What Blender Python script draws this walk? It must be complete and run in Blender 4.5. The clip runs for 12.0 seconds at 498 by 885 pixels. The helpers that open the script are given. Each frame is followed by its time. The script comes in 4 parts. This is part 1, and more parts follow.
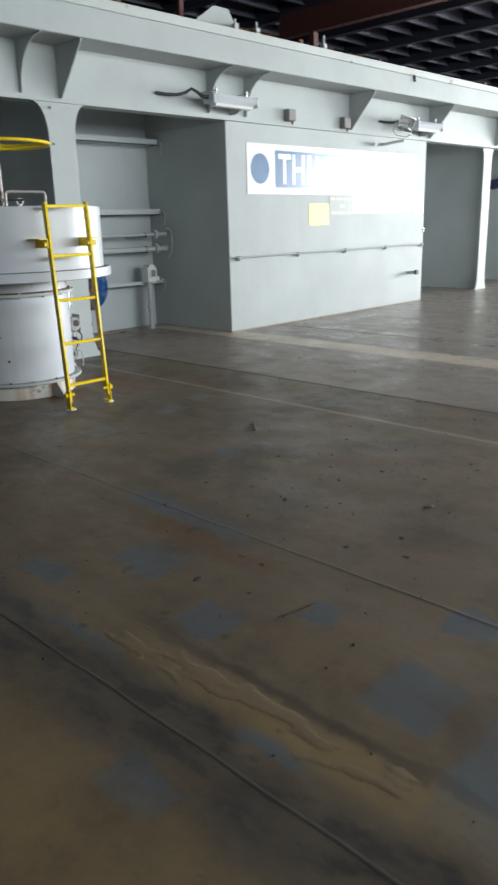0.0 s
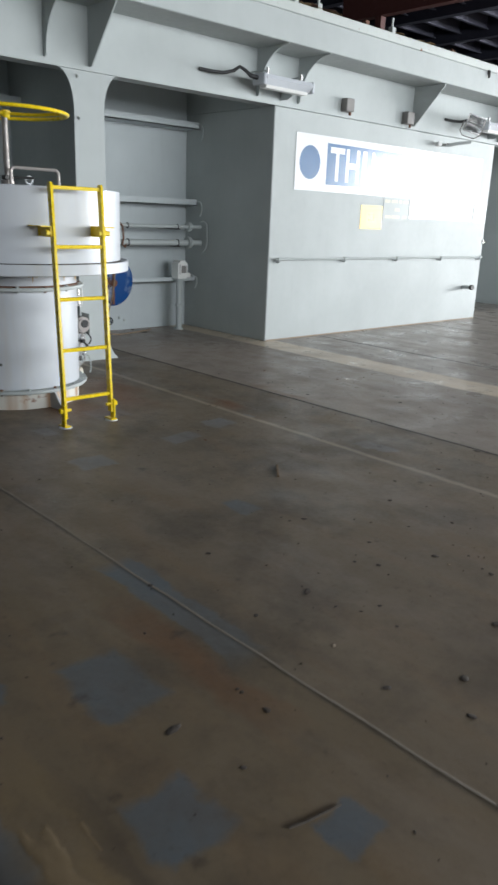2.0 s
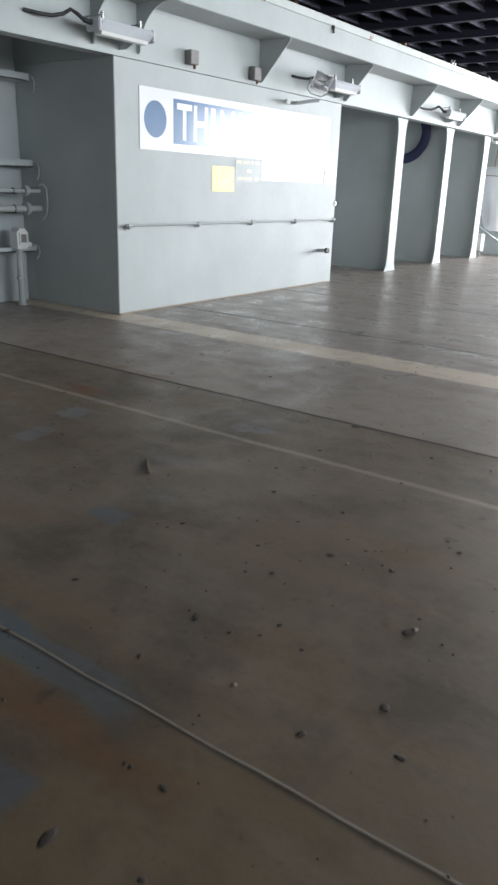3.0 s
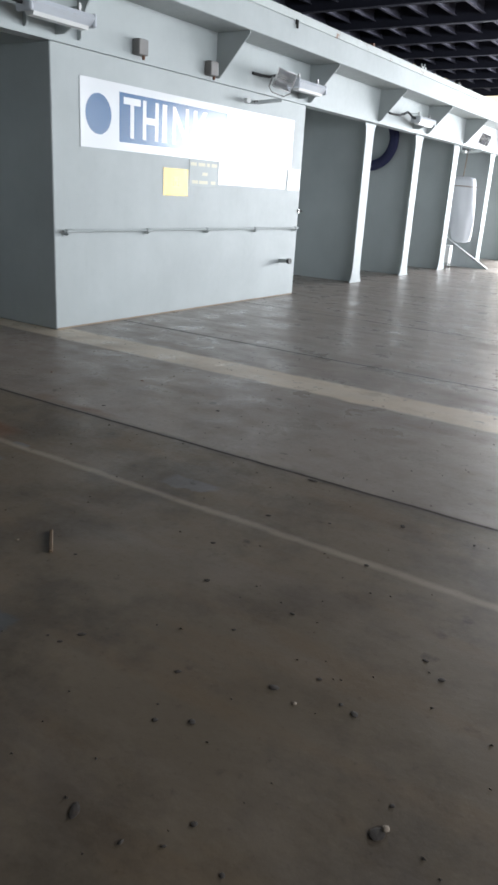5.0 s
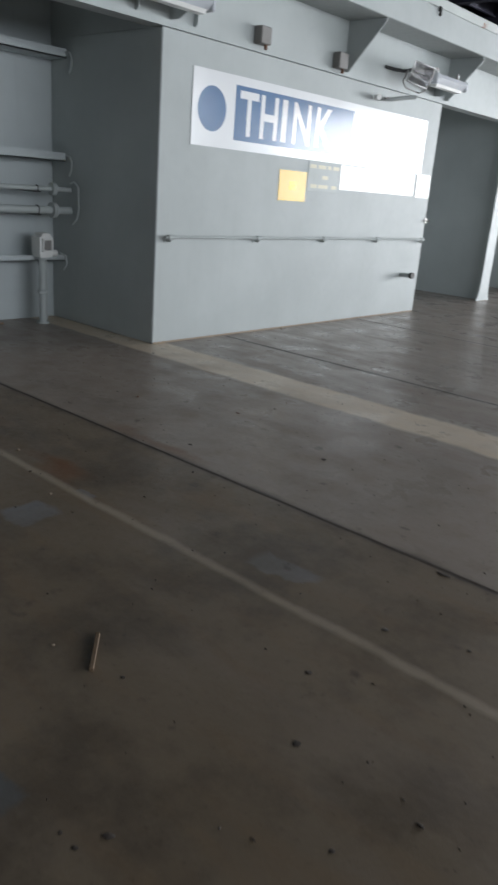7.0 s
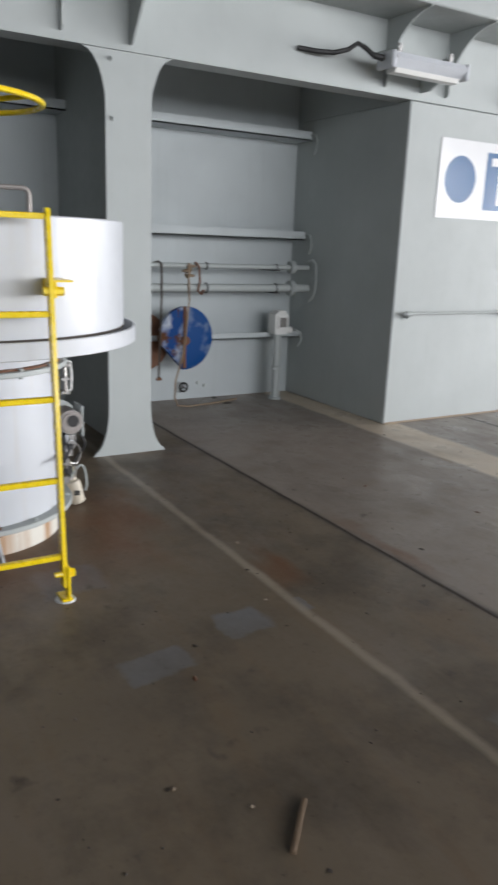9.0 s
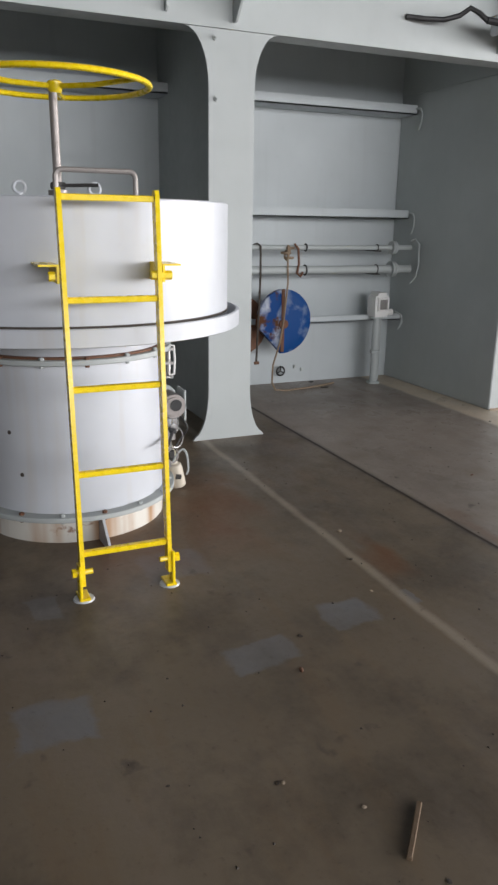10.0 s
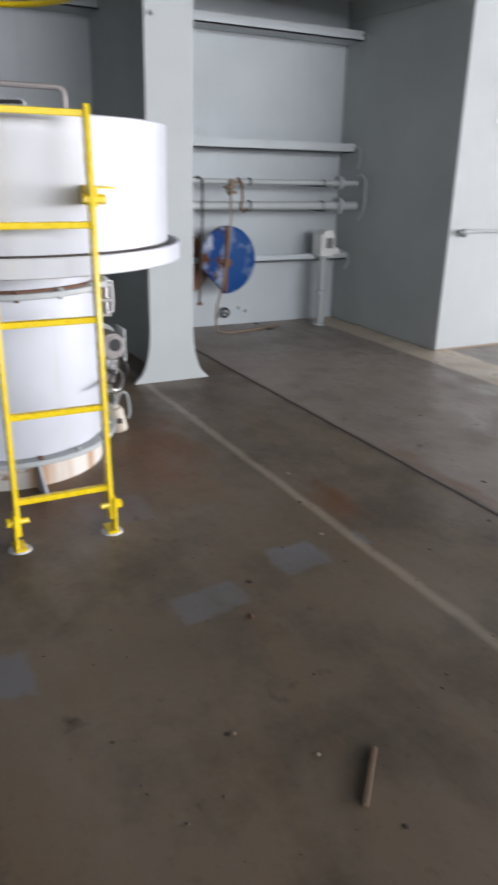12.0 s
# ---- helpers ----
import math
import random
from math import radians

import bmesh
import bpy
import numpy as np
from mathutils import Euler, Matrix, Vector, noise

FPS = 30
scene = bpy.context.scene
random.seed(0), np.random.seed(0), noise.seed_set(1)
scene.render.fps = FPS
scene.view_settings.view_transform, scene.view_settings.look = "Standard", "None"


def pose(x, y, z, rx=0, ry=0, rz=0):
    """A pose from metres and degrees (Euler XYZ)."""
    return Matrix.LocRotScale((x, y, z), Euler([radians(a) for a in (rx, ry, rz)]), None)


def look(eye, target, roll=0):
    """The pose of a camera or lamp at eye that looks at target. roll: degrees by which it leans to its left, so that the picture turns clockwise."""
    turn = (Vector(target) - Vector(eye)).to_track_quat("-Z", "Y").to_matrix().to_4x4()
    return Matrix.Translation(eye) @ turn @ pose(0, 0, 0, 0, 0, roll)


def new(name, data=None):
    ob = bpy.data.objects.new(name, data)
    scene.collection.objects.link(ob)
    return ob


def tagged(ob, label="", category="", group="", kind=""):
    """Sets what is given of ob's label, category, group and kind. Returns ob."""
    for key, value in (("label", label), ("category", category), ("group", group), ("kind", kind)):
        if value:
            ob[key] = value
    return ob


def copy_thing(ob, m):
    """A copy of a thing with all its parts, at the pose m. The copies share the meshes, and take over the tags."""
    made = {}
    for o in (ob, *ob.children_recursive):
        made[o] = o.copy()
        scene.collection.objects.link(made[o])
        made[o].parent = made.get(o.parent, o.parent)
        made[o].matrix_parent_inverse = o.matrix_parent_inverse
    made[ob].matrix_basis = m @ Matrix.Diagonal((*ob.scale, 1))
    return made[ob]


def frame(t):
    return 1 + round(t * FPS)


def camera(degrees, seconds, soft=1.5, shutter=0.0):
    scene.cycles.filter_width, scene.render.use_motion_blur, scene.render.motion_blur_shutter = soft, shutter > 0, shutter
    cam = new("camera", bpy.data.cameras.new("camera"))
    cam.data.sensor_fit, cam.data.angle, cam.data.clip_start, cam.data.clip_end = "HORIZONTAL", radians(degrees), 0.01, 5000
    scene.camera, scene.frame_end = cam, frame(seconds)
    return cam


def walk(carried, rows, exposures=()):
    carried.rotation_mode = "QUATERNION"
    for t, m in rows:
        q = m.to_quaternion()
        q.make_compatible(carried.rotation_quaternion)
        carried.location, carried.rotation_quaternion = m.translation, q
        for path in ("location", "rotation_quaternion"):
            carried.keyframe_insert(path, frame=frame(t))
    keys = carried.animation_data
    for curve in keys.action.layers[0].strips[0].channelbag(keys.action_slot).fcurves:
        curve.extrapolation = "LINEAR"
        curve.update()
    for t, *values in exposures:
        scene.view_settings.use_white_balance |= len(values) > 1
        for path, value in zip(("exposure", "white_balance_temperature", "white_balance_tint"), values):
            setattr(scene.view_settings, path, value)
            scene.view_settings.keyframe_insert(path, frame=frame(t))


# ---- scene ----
cam = camera(37.3, 12.0, soft=2.6, shutter=0.5)
PATH = [
    (0, (6.748, -6.62, 1.352), (5.406, -5.253, 0.779), -1.6),
    (0.5, (6.689, -6.492, 1.405), (5.305, -5.163, 0.842), 0.4),
    (1, (6.467, -6.297, 1.367), (5.065, -4.984, 0.808), -0.3),
    (1.5, (6.288, -6.126, 1.365), (4.89, -4.812, 0.798), -0.8),
    (2, (6.115, -5.934, 1.373), (4.722, -4.624, 0.788), 2.3),
    (2.5, (5.938, -5.759, 1.342), (4.699, -4.301, 0.759), 1.6),
    (3, (5.785, -5.652, 1.365), (4.692, -4.113, 0.707), 2.0),
    (3.5, (5.684, -5.457, 1.378), (4.556, -3.912, 0.797), 4.1),
    (5.5, (5.289, -4.828, 1.389), (4.306, -3.231, 0.695), 3.1),
    (6, (5.098, -4.705, 1.391), (4.125, -3.118, 0.659), 2.8),
    (6.5, (4.995, -4.483, 1.365), (3.896, -2.958, 0.682), 3.8),
    (8.5, (4.693, -4.015, 1.427), (3.158, -2.861, 0.87), 3.3),
    (9, (4.615, -4.049, 1.436), (2.956, -3.062, 0.912), 2.2),
    (9.5, (4.529, -4.082, 1.417), (2.808, -3.227, 0.864), 1.8),
    (10, (4.526, -4.078, 1.426), (2.77, -3.311, 0.853), 0.9),
    (10.5, (4.487, -4.075, 1.399), (2.752, -3.284, 0.795), 2.3),
    (11, (4.466, -4.104, 1.398), (2.7, -3.391, 0.786), 3.1),
    (11.5, (4.432, -4.079, 1.377), (2.679, -3.377, 0.717), 2.5),
    (12, (4.412, -4.025, 1.356), (2.762, -3.141, 0.651), 1.6),
]
EXPOSURES = [(0.0, -0.02, 6400, 7), (1.5, 0.02, 6380, 8), (3.5, -0.16, 6250, 10), (5.5, -0.38, 6150, 10), (6.5, -0.62, 6200, 10), (8.5, -0.32, 6450, 10),
             (9.0, -0.10, 6550, 13), (9.5, 0.0, 6720, 14), (10.5, 0.10, 6620, 15), (11.3, 0.13, 6450, 13), (12.0, 0.20, 6440, 17)]
walk(cam, [(t, look(eye, target, roll)) for t, eye, target, roll in PATH], EXPOSURES)

# ---- light: overcast daylight through the open end, plus an assumed opening in the unseen side ----
world = bpy.data.worlds.new("overcast_sky")
scene.world = world
world.use_nodes = True
sky = world.node_tree.nodes.new("ShaderNodeTexSky")
sky.sky_type, sky.sun_disc = "NISHITA", False
sky.sun_elevation, sky.sun_rotation = radians(34.6), radians(0)
sky.dust_density = 6.0
world.node_tree.links.new(sky.outputs[0], world.node_tree.nodes["Background"].inputs["Color"])
world.node_tree.nodes["Background"].inputs["Strength"].default_value = 0.12

sun_data = bpy.data.lights.new("sun", "SUN")
sun_data.energy, sun_data.angle, sun_data.color = 3.0, radians(3), (1.0, 0.97, 0.92)
sun = new("sun", sun_data)
sun.matrix_world = look((6, 107, 60), (6, 20, 0))


def opening_light(name, eye, target, w, h, power, colour):
    data = bpy.data.lights.new(name, "AREA")
    data.shape, data.size, data.size_y, data.energy, data.color = "RECTANGLE", w, h, power, colour
    ob = new(name, data)
    ob.matrix_world = look(eye, target)
    return ob


opening_light("end_opening_daylight", (7.0, 17.3, 1.97), (7.0, 0, 1.97), 12.4, 3.7, 3700, (0.97, 0.985, 1.0))
# added fill from the unseen side, sized to balance the walls and ventilator
opening_light("assumed_side_daylight", (13.2, 3.6, 3.1), (0, 3.6, 3.1), 19.0, 2.5, 1750, (0.93, 0.97, 1.0))

# ---- materials ----


def nodes_of(name):
    m = bpy.data.materials.new(name)
    m.use_nodes = True
    nt = m.node_tree
    return m, nt, nt.nodes["Principled BSDF"]


def add(nt, kind, **values):
    n = nt.nodes.new(kind)
    for k, v in values.items():
        n.inputs[k].default_value = v
    return n


def ramp(nt, source, lo, hi, a=0.0, b=1.0):
    n = nt.nodes.new("ShaderNodeMapRange")
    n.clamp = True
    nt.links.new(source, n.inputs[0])
    for i, v in enumerate((lo, hi, a, b)):
        n.inputs[i + 1].default_value = v
    return n.outputs[0]


def math_node(nt, op, a, b):
    n = nt.nodes.new("ShaderNodeMath")
    n.operation = op
    for i, v in enumerate((a, b)):
        if isinstance(v, (int, float)):
            n.inputs[i].default_value = v
        else:
            nt.links.new(v, n.inputs[i])
    return n.outputs[0]


def blend(nt, fac, a, b):
    n = nt.nodes.new("ShaderNodeMix")
    n.data_type = "RGBA"
    for sock, v in ((n.inputs[0], fac), (n.inputs[6], a), (n.inputs[7], b)):
        if isinstance(v, (int, float)):
            sock.default_value = v
        elif isinstance(v, tuple):
            sock.default_value = (*v, 1)
        else:
            nt.links.new(v, sock)
    return n.outputs[2]


def noise_of(nt, coord, scale, detail=4.0, rough=0.55, stretch=None):
    if stretch:
        m = nt.nodes.new("ShaderNodeMapping")
        m.inputs["Scale"].default_value = stretch
        nt.links.new(coord, m.inputs[0])
        coord = m.outputs[0]
    n = add(nt, "ShaderNodeTexNoise", Scale=scale, Detail=detail, Roughness=rough)
    nt.links.new(coord, n.inputs["Vector"])
    return n.outputs[0]


def surface(name, colour, rough=0.45, metal=0.0, dirt=(0.2, 0.17, 0.13), dirt_amount=0.25, rust=0.0, grain=14.0, large=1.3, bump=0.15, streaks=0.0, coat=0.0, run_from=0.56, run_width=4.0, rust_tone=1.0, dirt_from=0.62):
    """Painted or bare surface: two scales of tone, dirt, vertical streaks, spots of rust and fine relief."""
    m, nt, p = nodes_of(name)
    co = nt.nodes.new("ShaderNodeNewGeometry").outputs["Position"]
    fine, broad = noise_of(nt, co, grain, 6), noise_of(nt, co, large, 3)
    tone = blend(nt, ramp(nt, broad, 0.35, 0.7), tuple(c * 0.93 for c in colour), tuple(min(1, c * 1.05) for c in colour))
    tone = blend(nt, ramp(nt, fine, dirt_from, dirt_from + 0.23, 0, dirt_amount), tone, dirt)
    if streaks:
        run = noise_of(nt, co, 3.0, 3, 0.5, (run_width, run_width, 0.25))
        tone = blend(nt, ramp(nt, run, run_from, run_from + 0.24, 0, streaks), tone, dirt)
    if rust:
        spots = noise_of(nt, co, 5.0, 8, 0.65)
        edge = 0.72 - 0.2 * rust
        tone = blend(nt, ramp(nt, spots, edge, edge + 0.06), tone, blend(nt, fine, tuple(c * rust_tone for c in (0.09, 0.03, 0.012)), tuple(c * rust_tone for c in (0.33, 0.13, 0.045))))
    nt.links.new(tone, p.inputs["Base Color"])
    nt.links.new(ramp(nt, fine, 0.3, 0.75, rough * 0.8, min(1, rough * 1.25)), p.inputs["Roughness"])
    p.inputs["Metallic"].default_value = metal
    if coat:
        p.inputs["Coat Weight"].default_value, p.inputs["Coat Roughness"].default_value = coat, 0.06
    b = add(nt, "ShaderNodeBump", Strength=bump, Distance=0.004)
    nt.links.new(math_node(nt, "ADD", fine, broad), b.inputs["Height"])
    nt.links.new(b.outputs[0], p.inputs["Normal"])
    return m


GREY = surface("grey_green_paint", (0.395, 0.425, 0.42), 0.58, dirt=(0.22, 0.21, 0.18), dirt_amount=0.07, streaks=0.05, bump=0.12)
GREY_BACK = surface("old_grey_paint", (0.47, 0.51, 0.52), 0.5, dirt=(0.2, 0.19, 0.17), dirt_amount=0.1, streaks=0.10, bump=0.15)
GREY_RUST = surface("grey_paint_with_rust", (0.47, 0.50, 0.48), 0.5, dirt=(0.25, 0.17, 0.08), dirt_amount=0.4, rust=0.5, bump=0.3)
WHITE = surface("white_gloss_paint", (0.54, 0.565, 0.60), 0.42, dirt=(0.46, 0.38, 0.28), dirt_amount=0.14, streaks=0.30, bump=0.04, large=2.2, coat=0.25)
WHITE_RUST = surface("white_paint_with_rust_runs", (0.66, 0.64, 0.58), 0.45, dirt=(0.36, 0.17, 0.05), dirt_amount=0.6, streaks=1.0, rust=0.35, bump=0.25, run_from=0.46, run_width=2.4)
YELLOW = surface("yellow_gloss_paint", (0.90, 0.66, 0.010), 0.28, dirt=(0.45, 0.3, 0.03), dirt_amount=0.2, bump=0.1, grain=30)
BOXGREY = surface("weathered_grey_box", (0.20, 0.19, 0.18), 0.6, dirt=(0.16, 0.09, 0.05), dirt_amount=0.5)
ALUMINIUM = surface("bright_aluminium", (0.75, 0.76, 0.77), 0.22, 0.9, dirt=(0.5, 0.5, 0.5), dirt_amount=0.2, bump=0.05)
WORN_STEEL = surface("dull_worn_steel", (0.30, 0.275, 0.26), 0.5, 0.5, dirt=(0.14, 0.09, 0.06), dirt_amount=0.6, grain=35)
STEEL = surface("bare_steel", (0.42, 0.41, 0.40), 0.3, 1.0, dirt=(0.16, 0.12, 0.09), dirt_amount=0.5, grain=40)
DARK_STEEL = surface("dark_steel", (0.06, 0.058, 0.056), 0.5, 0.6, dirt=(0.12, 0.06, 0.03), dirt_amount=0.5, grain=40)
RUST = surface("rusted_iron", (0.15, 0.07, 0.04), 0.8, 0.1, dirt=(0.3, 0.13, 0.05), dirt_amount=0.8, grain=25, bump=0.5)
NAVY = surface("dark_deckhead_paint", (0.042, 0.044, 0.064), 0.55, dirt=(0.05, 0.035, 0.035), dirt_amount=0.5, rust=0.1, bump=0.2)
# lighter copy of NAVY: the light caught by the stiffeners, put into their colour
NAVY_LIT = surface("lit_deckhead_paint", (0.10, 0.10, 0.135), 0.6, dirt=(0.04, 0.035, 0.045), dirt_amount=0.6, rust=0.1, bump=0.2)
RED_OXIDE = surface("red_oxide_paint", (0.10, 0.035, 0.03), 0.6, dirt=(0.05, 0.03, 0.03), dirt_amount=0.5)
RUST_DIRT = surface("tan_rust_dirt", (0.29, 0.23, 0.17), 0.9, dirt=(0.30, 0.17, 0.09), dirt_amount=0.7, grain=18)
BLACK = surface("black_rubber", (0.02, 0.02, 0.021), 0.6, dirt=(0.08, 0.07, 0.06), dirt_amount=0.3)
SIGN_WHITE = surface("glossy_white_sign_plate", (0.80, 0.81, 0.82), 0.13, dirt=(0.6, 0.6, 0.58), dirt_amount=0.1, bump=0.01, large=0.8)
SIGN_BLUE = surface("glossy_blue_sign_print", (0.085, 0.165, 0.31), 0.15, dirt=(0.1, 0.16, 0.3), dirt_amount=0.2, bump=0.01)
SIGN_YELLOW = surface("yellow_sign_print", (0.88, 0.58, 0.10), 0.35, dirt=(0.7, 0.5, 0.1), dirt_amount=0.2, bump=0.01)
SIGN_GREY = surface("faded_grey_sign_print", (0.37, 0.40, 0.39), 0.5, dirt=(0.3, 0.3, 0.3), dirt_amount=0.2, bump=0.01)
CREAM = surface("pale_yellow_print", (0.60, 0.57, 0.42), 0.5, dirt_amount=0.1, bump=0.01)
BLUE_DRUM = surface("chipped_blue_paint", (0.006, 0.055, 0.20), 0.45, dirt=(0.26, 0.31, 0.38), dirt_amount=0.9, rust=0.62, rust_tone=0.5, grain=6, bump=0.2, dirt_from=0.53)
RING_BLUE = surface("dark_blue_ring", (0.012, 0.014, 0.06), 0.5)
PLASTIC = surface("white_plastic", (0.72, 0.72, 0.70), 0.35, dirt_amount=0.2)
CREAM_PLASTIC = surface("stained_cream_plastic", (0.52, 0.47, 0.38), 0.5, dirt=(0.2, 0.14, 0.09), dirt_amount=0.6, streaks=0.4, grain=22)
ROPE = surface("old_rope", (0.25, 0.18, 0.12), 0.9, dirt=(0.12, 0.07, 0.04), dirt_amount=0.7, grain=60, bump=0.6)
TARP = surface("white_tarpaulin", (0.72, 0.73, 0.76), 0.45, dirt=(0.4, 0.4, 0.42), dirt_amount=0.25, bump=0.3)
BEAD = surface("pale_worn_weld", (0.21, 0.18, 0.145), 0.8, dirt=(0.05, 0.04, 0.03), dirt_amount=0.9, grain=9, bump=0.4)
BEAD_DULL = surface("dull_worn_weld", (0.060, 0.051, 0.043), 0.85, dirt=(0.03, 0.025, 0.02), dirt_amount=0.9, grain=9, bump=0.5)
CRUST = surface("ochre_rust_crust", (0.175, 0.125, 0.068), 0.95, dirt=(0.035, 0.024, 0.016), dirt_amount=1.0, grain=11, large=3.0, bump=0.5)
SEAM = surface("dirty_weld", (0.040, 0.028, 0.021), 0.95, dirt=(0.09, 0.05, 0.03), dirt_amount=0.6, grain=30, bump=0.5)
WOOD = surface("weathered_wood", (0.15, 0.10, 0.06), 0.8, dirt=(0.12, 0.08, 0.05), dirt_amount=0.6, grain=50, bump=0.4)
SCRAP = surface("dark_scrap", (0.055, 0.044, 0.036), 0.85, dirt=(0.16, 0.1, 0.06), dirt_amount=0.6, grain=40, bump=0.5)

m, nt, p = nodes_of("clear_glass")
p.inputs["Transmission Weight"].default_value, p.inputs["Roughness"].default_value = 1.0, 0.05
GLASS = m


def deck_material():
    """Worn brown deck coating: mottled, rust-stained, blue-grey touch-ups, pale wear along y = 0 and a painted line."""
    m, nt, p = nodes_of("worn_deck_coating")
    co = nt.nodes.new("ShaderNodeNewGeometry").outputs["Position"]
    sep = nt.nodes.new("ShaderNodeSeparateXYZ")
    nt.links.new(co, sep.inputs[0])
    x, y = sep.outputs[0], sep.outputs[1]
    broad, mid, fine = noise_of(nt, co, 0.7, 5), noise_of(nt, co, 3.2, 7, 0.62), noise_of(nt, co, 38, 5, 0.7)
    drag = noise_of(nt, co, 2.2, 4, 0.6, (0.45, 2.4, 1.0))
    wob = math_node(nt, "MULTIPLY", math_node(nt, "SUBTRACT", mid, 0.5), 0.2)
    xw, yw = math_node(nt, "ADD", x, wob), math_node(nt, "SUBTRACT", y, wob)
    worn, speck = noise_of(nt, co, 1.7, 9, 0.68), noise_of(nt, co, 120, 3, 0.6)
    smear = noise_of(nt, co, 1.4, 7, 0.66, (0.55, 1.6, 1.0))
    tone = blend(nt, ramp(nt, broad, 0.34, 0.66), DECK_A, DECK_B)
    edge = math_node(nt, "ADD", y, math_node(nt, "MULTIPLY", math_node(nt, "SUBTRACT", mid, 0.5), 0.06))
    tone = blend(nt, ramp(nt, edge, -1.78, -1.74, 0, 0.75), tone, DECK_F)
    tone = blend(nt, ramp(nt, edge, -4.43, -4.47, 0, 0.55), tone, DECK_G)
    tone = blend(nt, math_node(nt, "MULTIPLY", ramp(nt, drag, 0.50, 0.62, 0, 0.45), ramp(nt, edge, -1.78, -1.74, 1.0, 0.3)), tone, DECK_C)
    tone = blend(nt, math_node(nt, "MULTIPLY", ramp(nt, worn, 0.47, 0.62, 0, 0.7), ramp(nt, edge, -1.78, -1.74, 1.0, 0.35)), tone, DECK_D)
    tone = blend(nt, ramp(nt, smear, 0.53, 0.66, 0, 0.32), tone, DECK_E)
    tone = blend(nt, ramp(nt, mid, 0.60, 0.72, 0, 0.35), tone, DECK_B)

    def patch(tone, cx, cy, rx, ry, colour, most, soft=0.12):
        dx = math_node(nt, "ABSOLUTE", math_node(nt, "DIVIDE", math_node(nt, "SUBTRACT", xw, cx), rx), 0)
        dy = math_node(nt, "ABSOLUTE", math_node(nt, "DIVIDE", math_node(nt, "SUBTRACT", yw, cy), ry), 0)
        inside = ramp(nt, math_node(nt, "MAXIMUM", dx, dy), 1.0 + soft, 1.0 - soft, 0, most)
        return blend(nt, math_node(nt, "MULTIPLY", inside, ramp(nt, worn, 0.62, 0.40, 0.45, 1.0)), tone, colour)

    blue, rusty, ochre, crust = (0.088, 0.115, 0.141), (0.150, 0.068, 0.028), (0.225, 0.160, 0.078), (0.052, 0.040, 0.032)
    for cx, cy, rx, ry in ((4.17, -4.46, 0.40, 0.075), (4.44, -4.89, 0.155, 0.11), (5.0, -5.07, 0.115, 0.09), (5.71, -4.48, 0.09, 0.10), (5.78, -4.96, 0.115, 0.13), (5.27, -4.76, 0.06, 0.07),
                           (5.6, -5.42, 0.13, 0.03), (5.45, -5.73, 0.11, 0.07), (6.13, -5.10, 0.11, 0.25), (4.2, -5.24, 0.13, 0.06), (4.75, -5.42, 0.20, 0.035), (3.62, -3.62, 0.09, 0.055)):
        tone = patch(tone, cx, cy, rx, ry, blue, 0.85)
    for cx, cy, rx, ry in ((2.50, -3.13, 0.08, 0.105), (2.62, -3.86, 0.105, 0.115), (2.37, -2.71, 0.09, 0.09), (1.73, -3.2, 0.13, 0.13), (1.92, -3.78, 0.09, 0.06), (3.40, -2.26, 0.13, 0.07), (2.37, -2.44, 0.06, 0.025)):
        tone = patch(tone, cx, cy, rx, ry, (0.175, 0.182, 0.195), 0.75)
    for cx, cy, rx, ry, c in ((5.42, -5.32, 0.62, 0.07, ochre), (5.55, -5.33, 0.5, 0.05, ochre), (5.5, -5.22, 0.55, 0.02, crust), (4.50, -4.63, 0.32, 0.055, rusty), (2.07, -2.33, 0.12, 0.07, rusty), (1.95, -2.28, 0.16, 0.04, rusty), (1.30, -2.90, 0.35, 0.13, rusty), (1.0, -2.70, 0.30, 0.10, rusty),
                              (1.45, -3.35, 0.30, 0.2, rusty), (1.0, -0.26, 0.07, 0.025, rusty), (1.0, -0.26, 0.05, 0.02, ochre), (1.96, -0.25, 0.11, 0.02, rusty), (2.0, -1.7, 0.3, 0.04, rusty), (5.1, -6.0, 0.8, 0.2, ochre), (5.95, -5.9, 0.3, 0.12, ochre)):
        tone = patch(tone, cx, cy, rx, ry, c, 0.88, 0.6)
    clots = noise_of(nt, co, 8.0, 5, 0.6, (0.8, 1.6, 1.0))
    # dark strip along the wide seam, pale strip where the coating is worn off, narrow pale line, dirt in the seams
    for cy, ry, c, most, soft, jag in ((-5.50, 0.035, (0.020, 0.017, 0.016), 0.9, 0.6, 0.30), (-5.60, 0.03, (0.022, 0.019, 0.018), 0.85, 0.6, 0.30), (-5.56, 0.13, (0.060, 0.056, 0.054), 0.6, 0.5, 0.5), (-0.06, 0.20, (0.60, 0.50, 0.38), 0.97, 0.12, 0.12), (-2.438, 0.021, (0.32, 0.27, 0.205), 0.8, 0.6, 0.05),
                                       (-1.763, 0.013, (0.018, 0.013, 0.011), 0.97, 0.6, 0.04), (-1.763, 0.026, (0.06, 0.045, 0.036), 0.45, 0.7, 0.16), (0.90, 0.026, (0.030, 0.023, 0.019), 0.95, 0.6, 0.06), (-4.448, 0.010, (0.03, 0.026, 0.022), 0.55, 0.7, 0.03),
                                       (3.17, 0.02, (0.04, 0.032, 0.026), 0.8, 0.6, 0.08)):
        yy = math_node(nt, "ADD", y, math_node(nt, "MULTIPLY", math_node(nt, "SUBTRACT", mid, 0.5), jag))
        d = math_node(nt, "ABSOLUTE", math_node(nt, "DIVIDE", math_node(nt, "SUBTRACT", yy, cy), ry), 0)
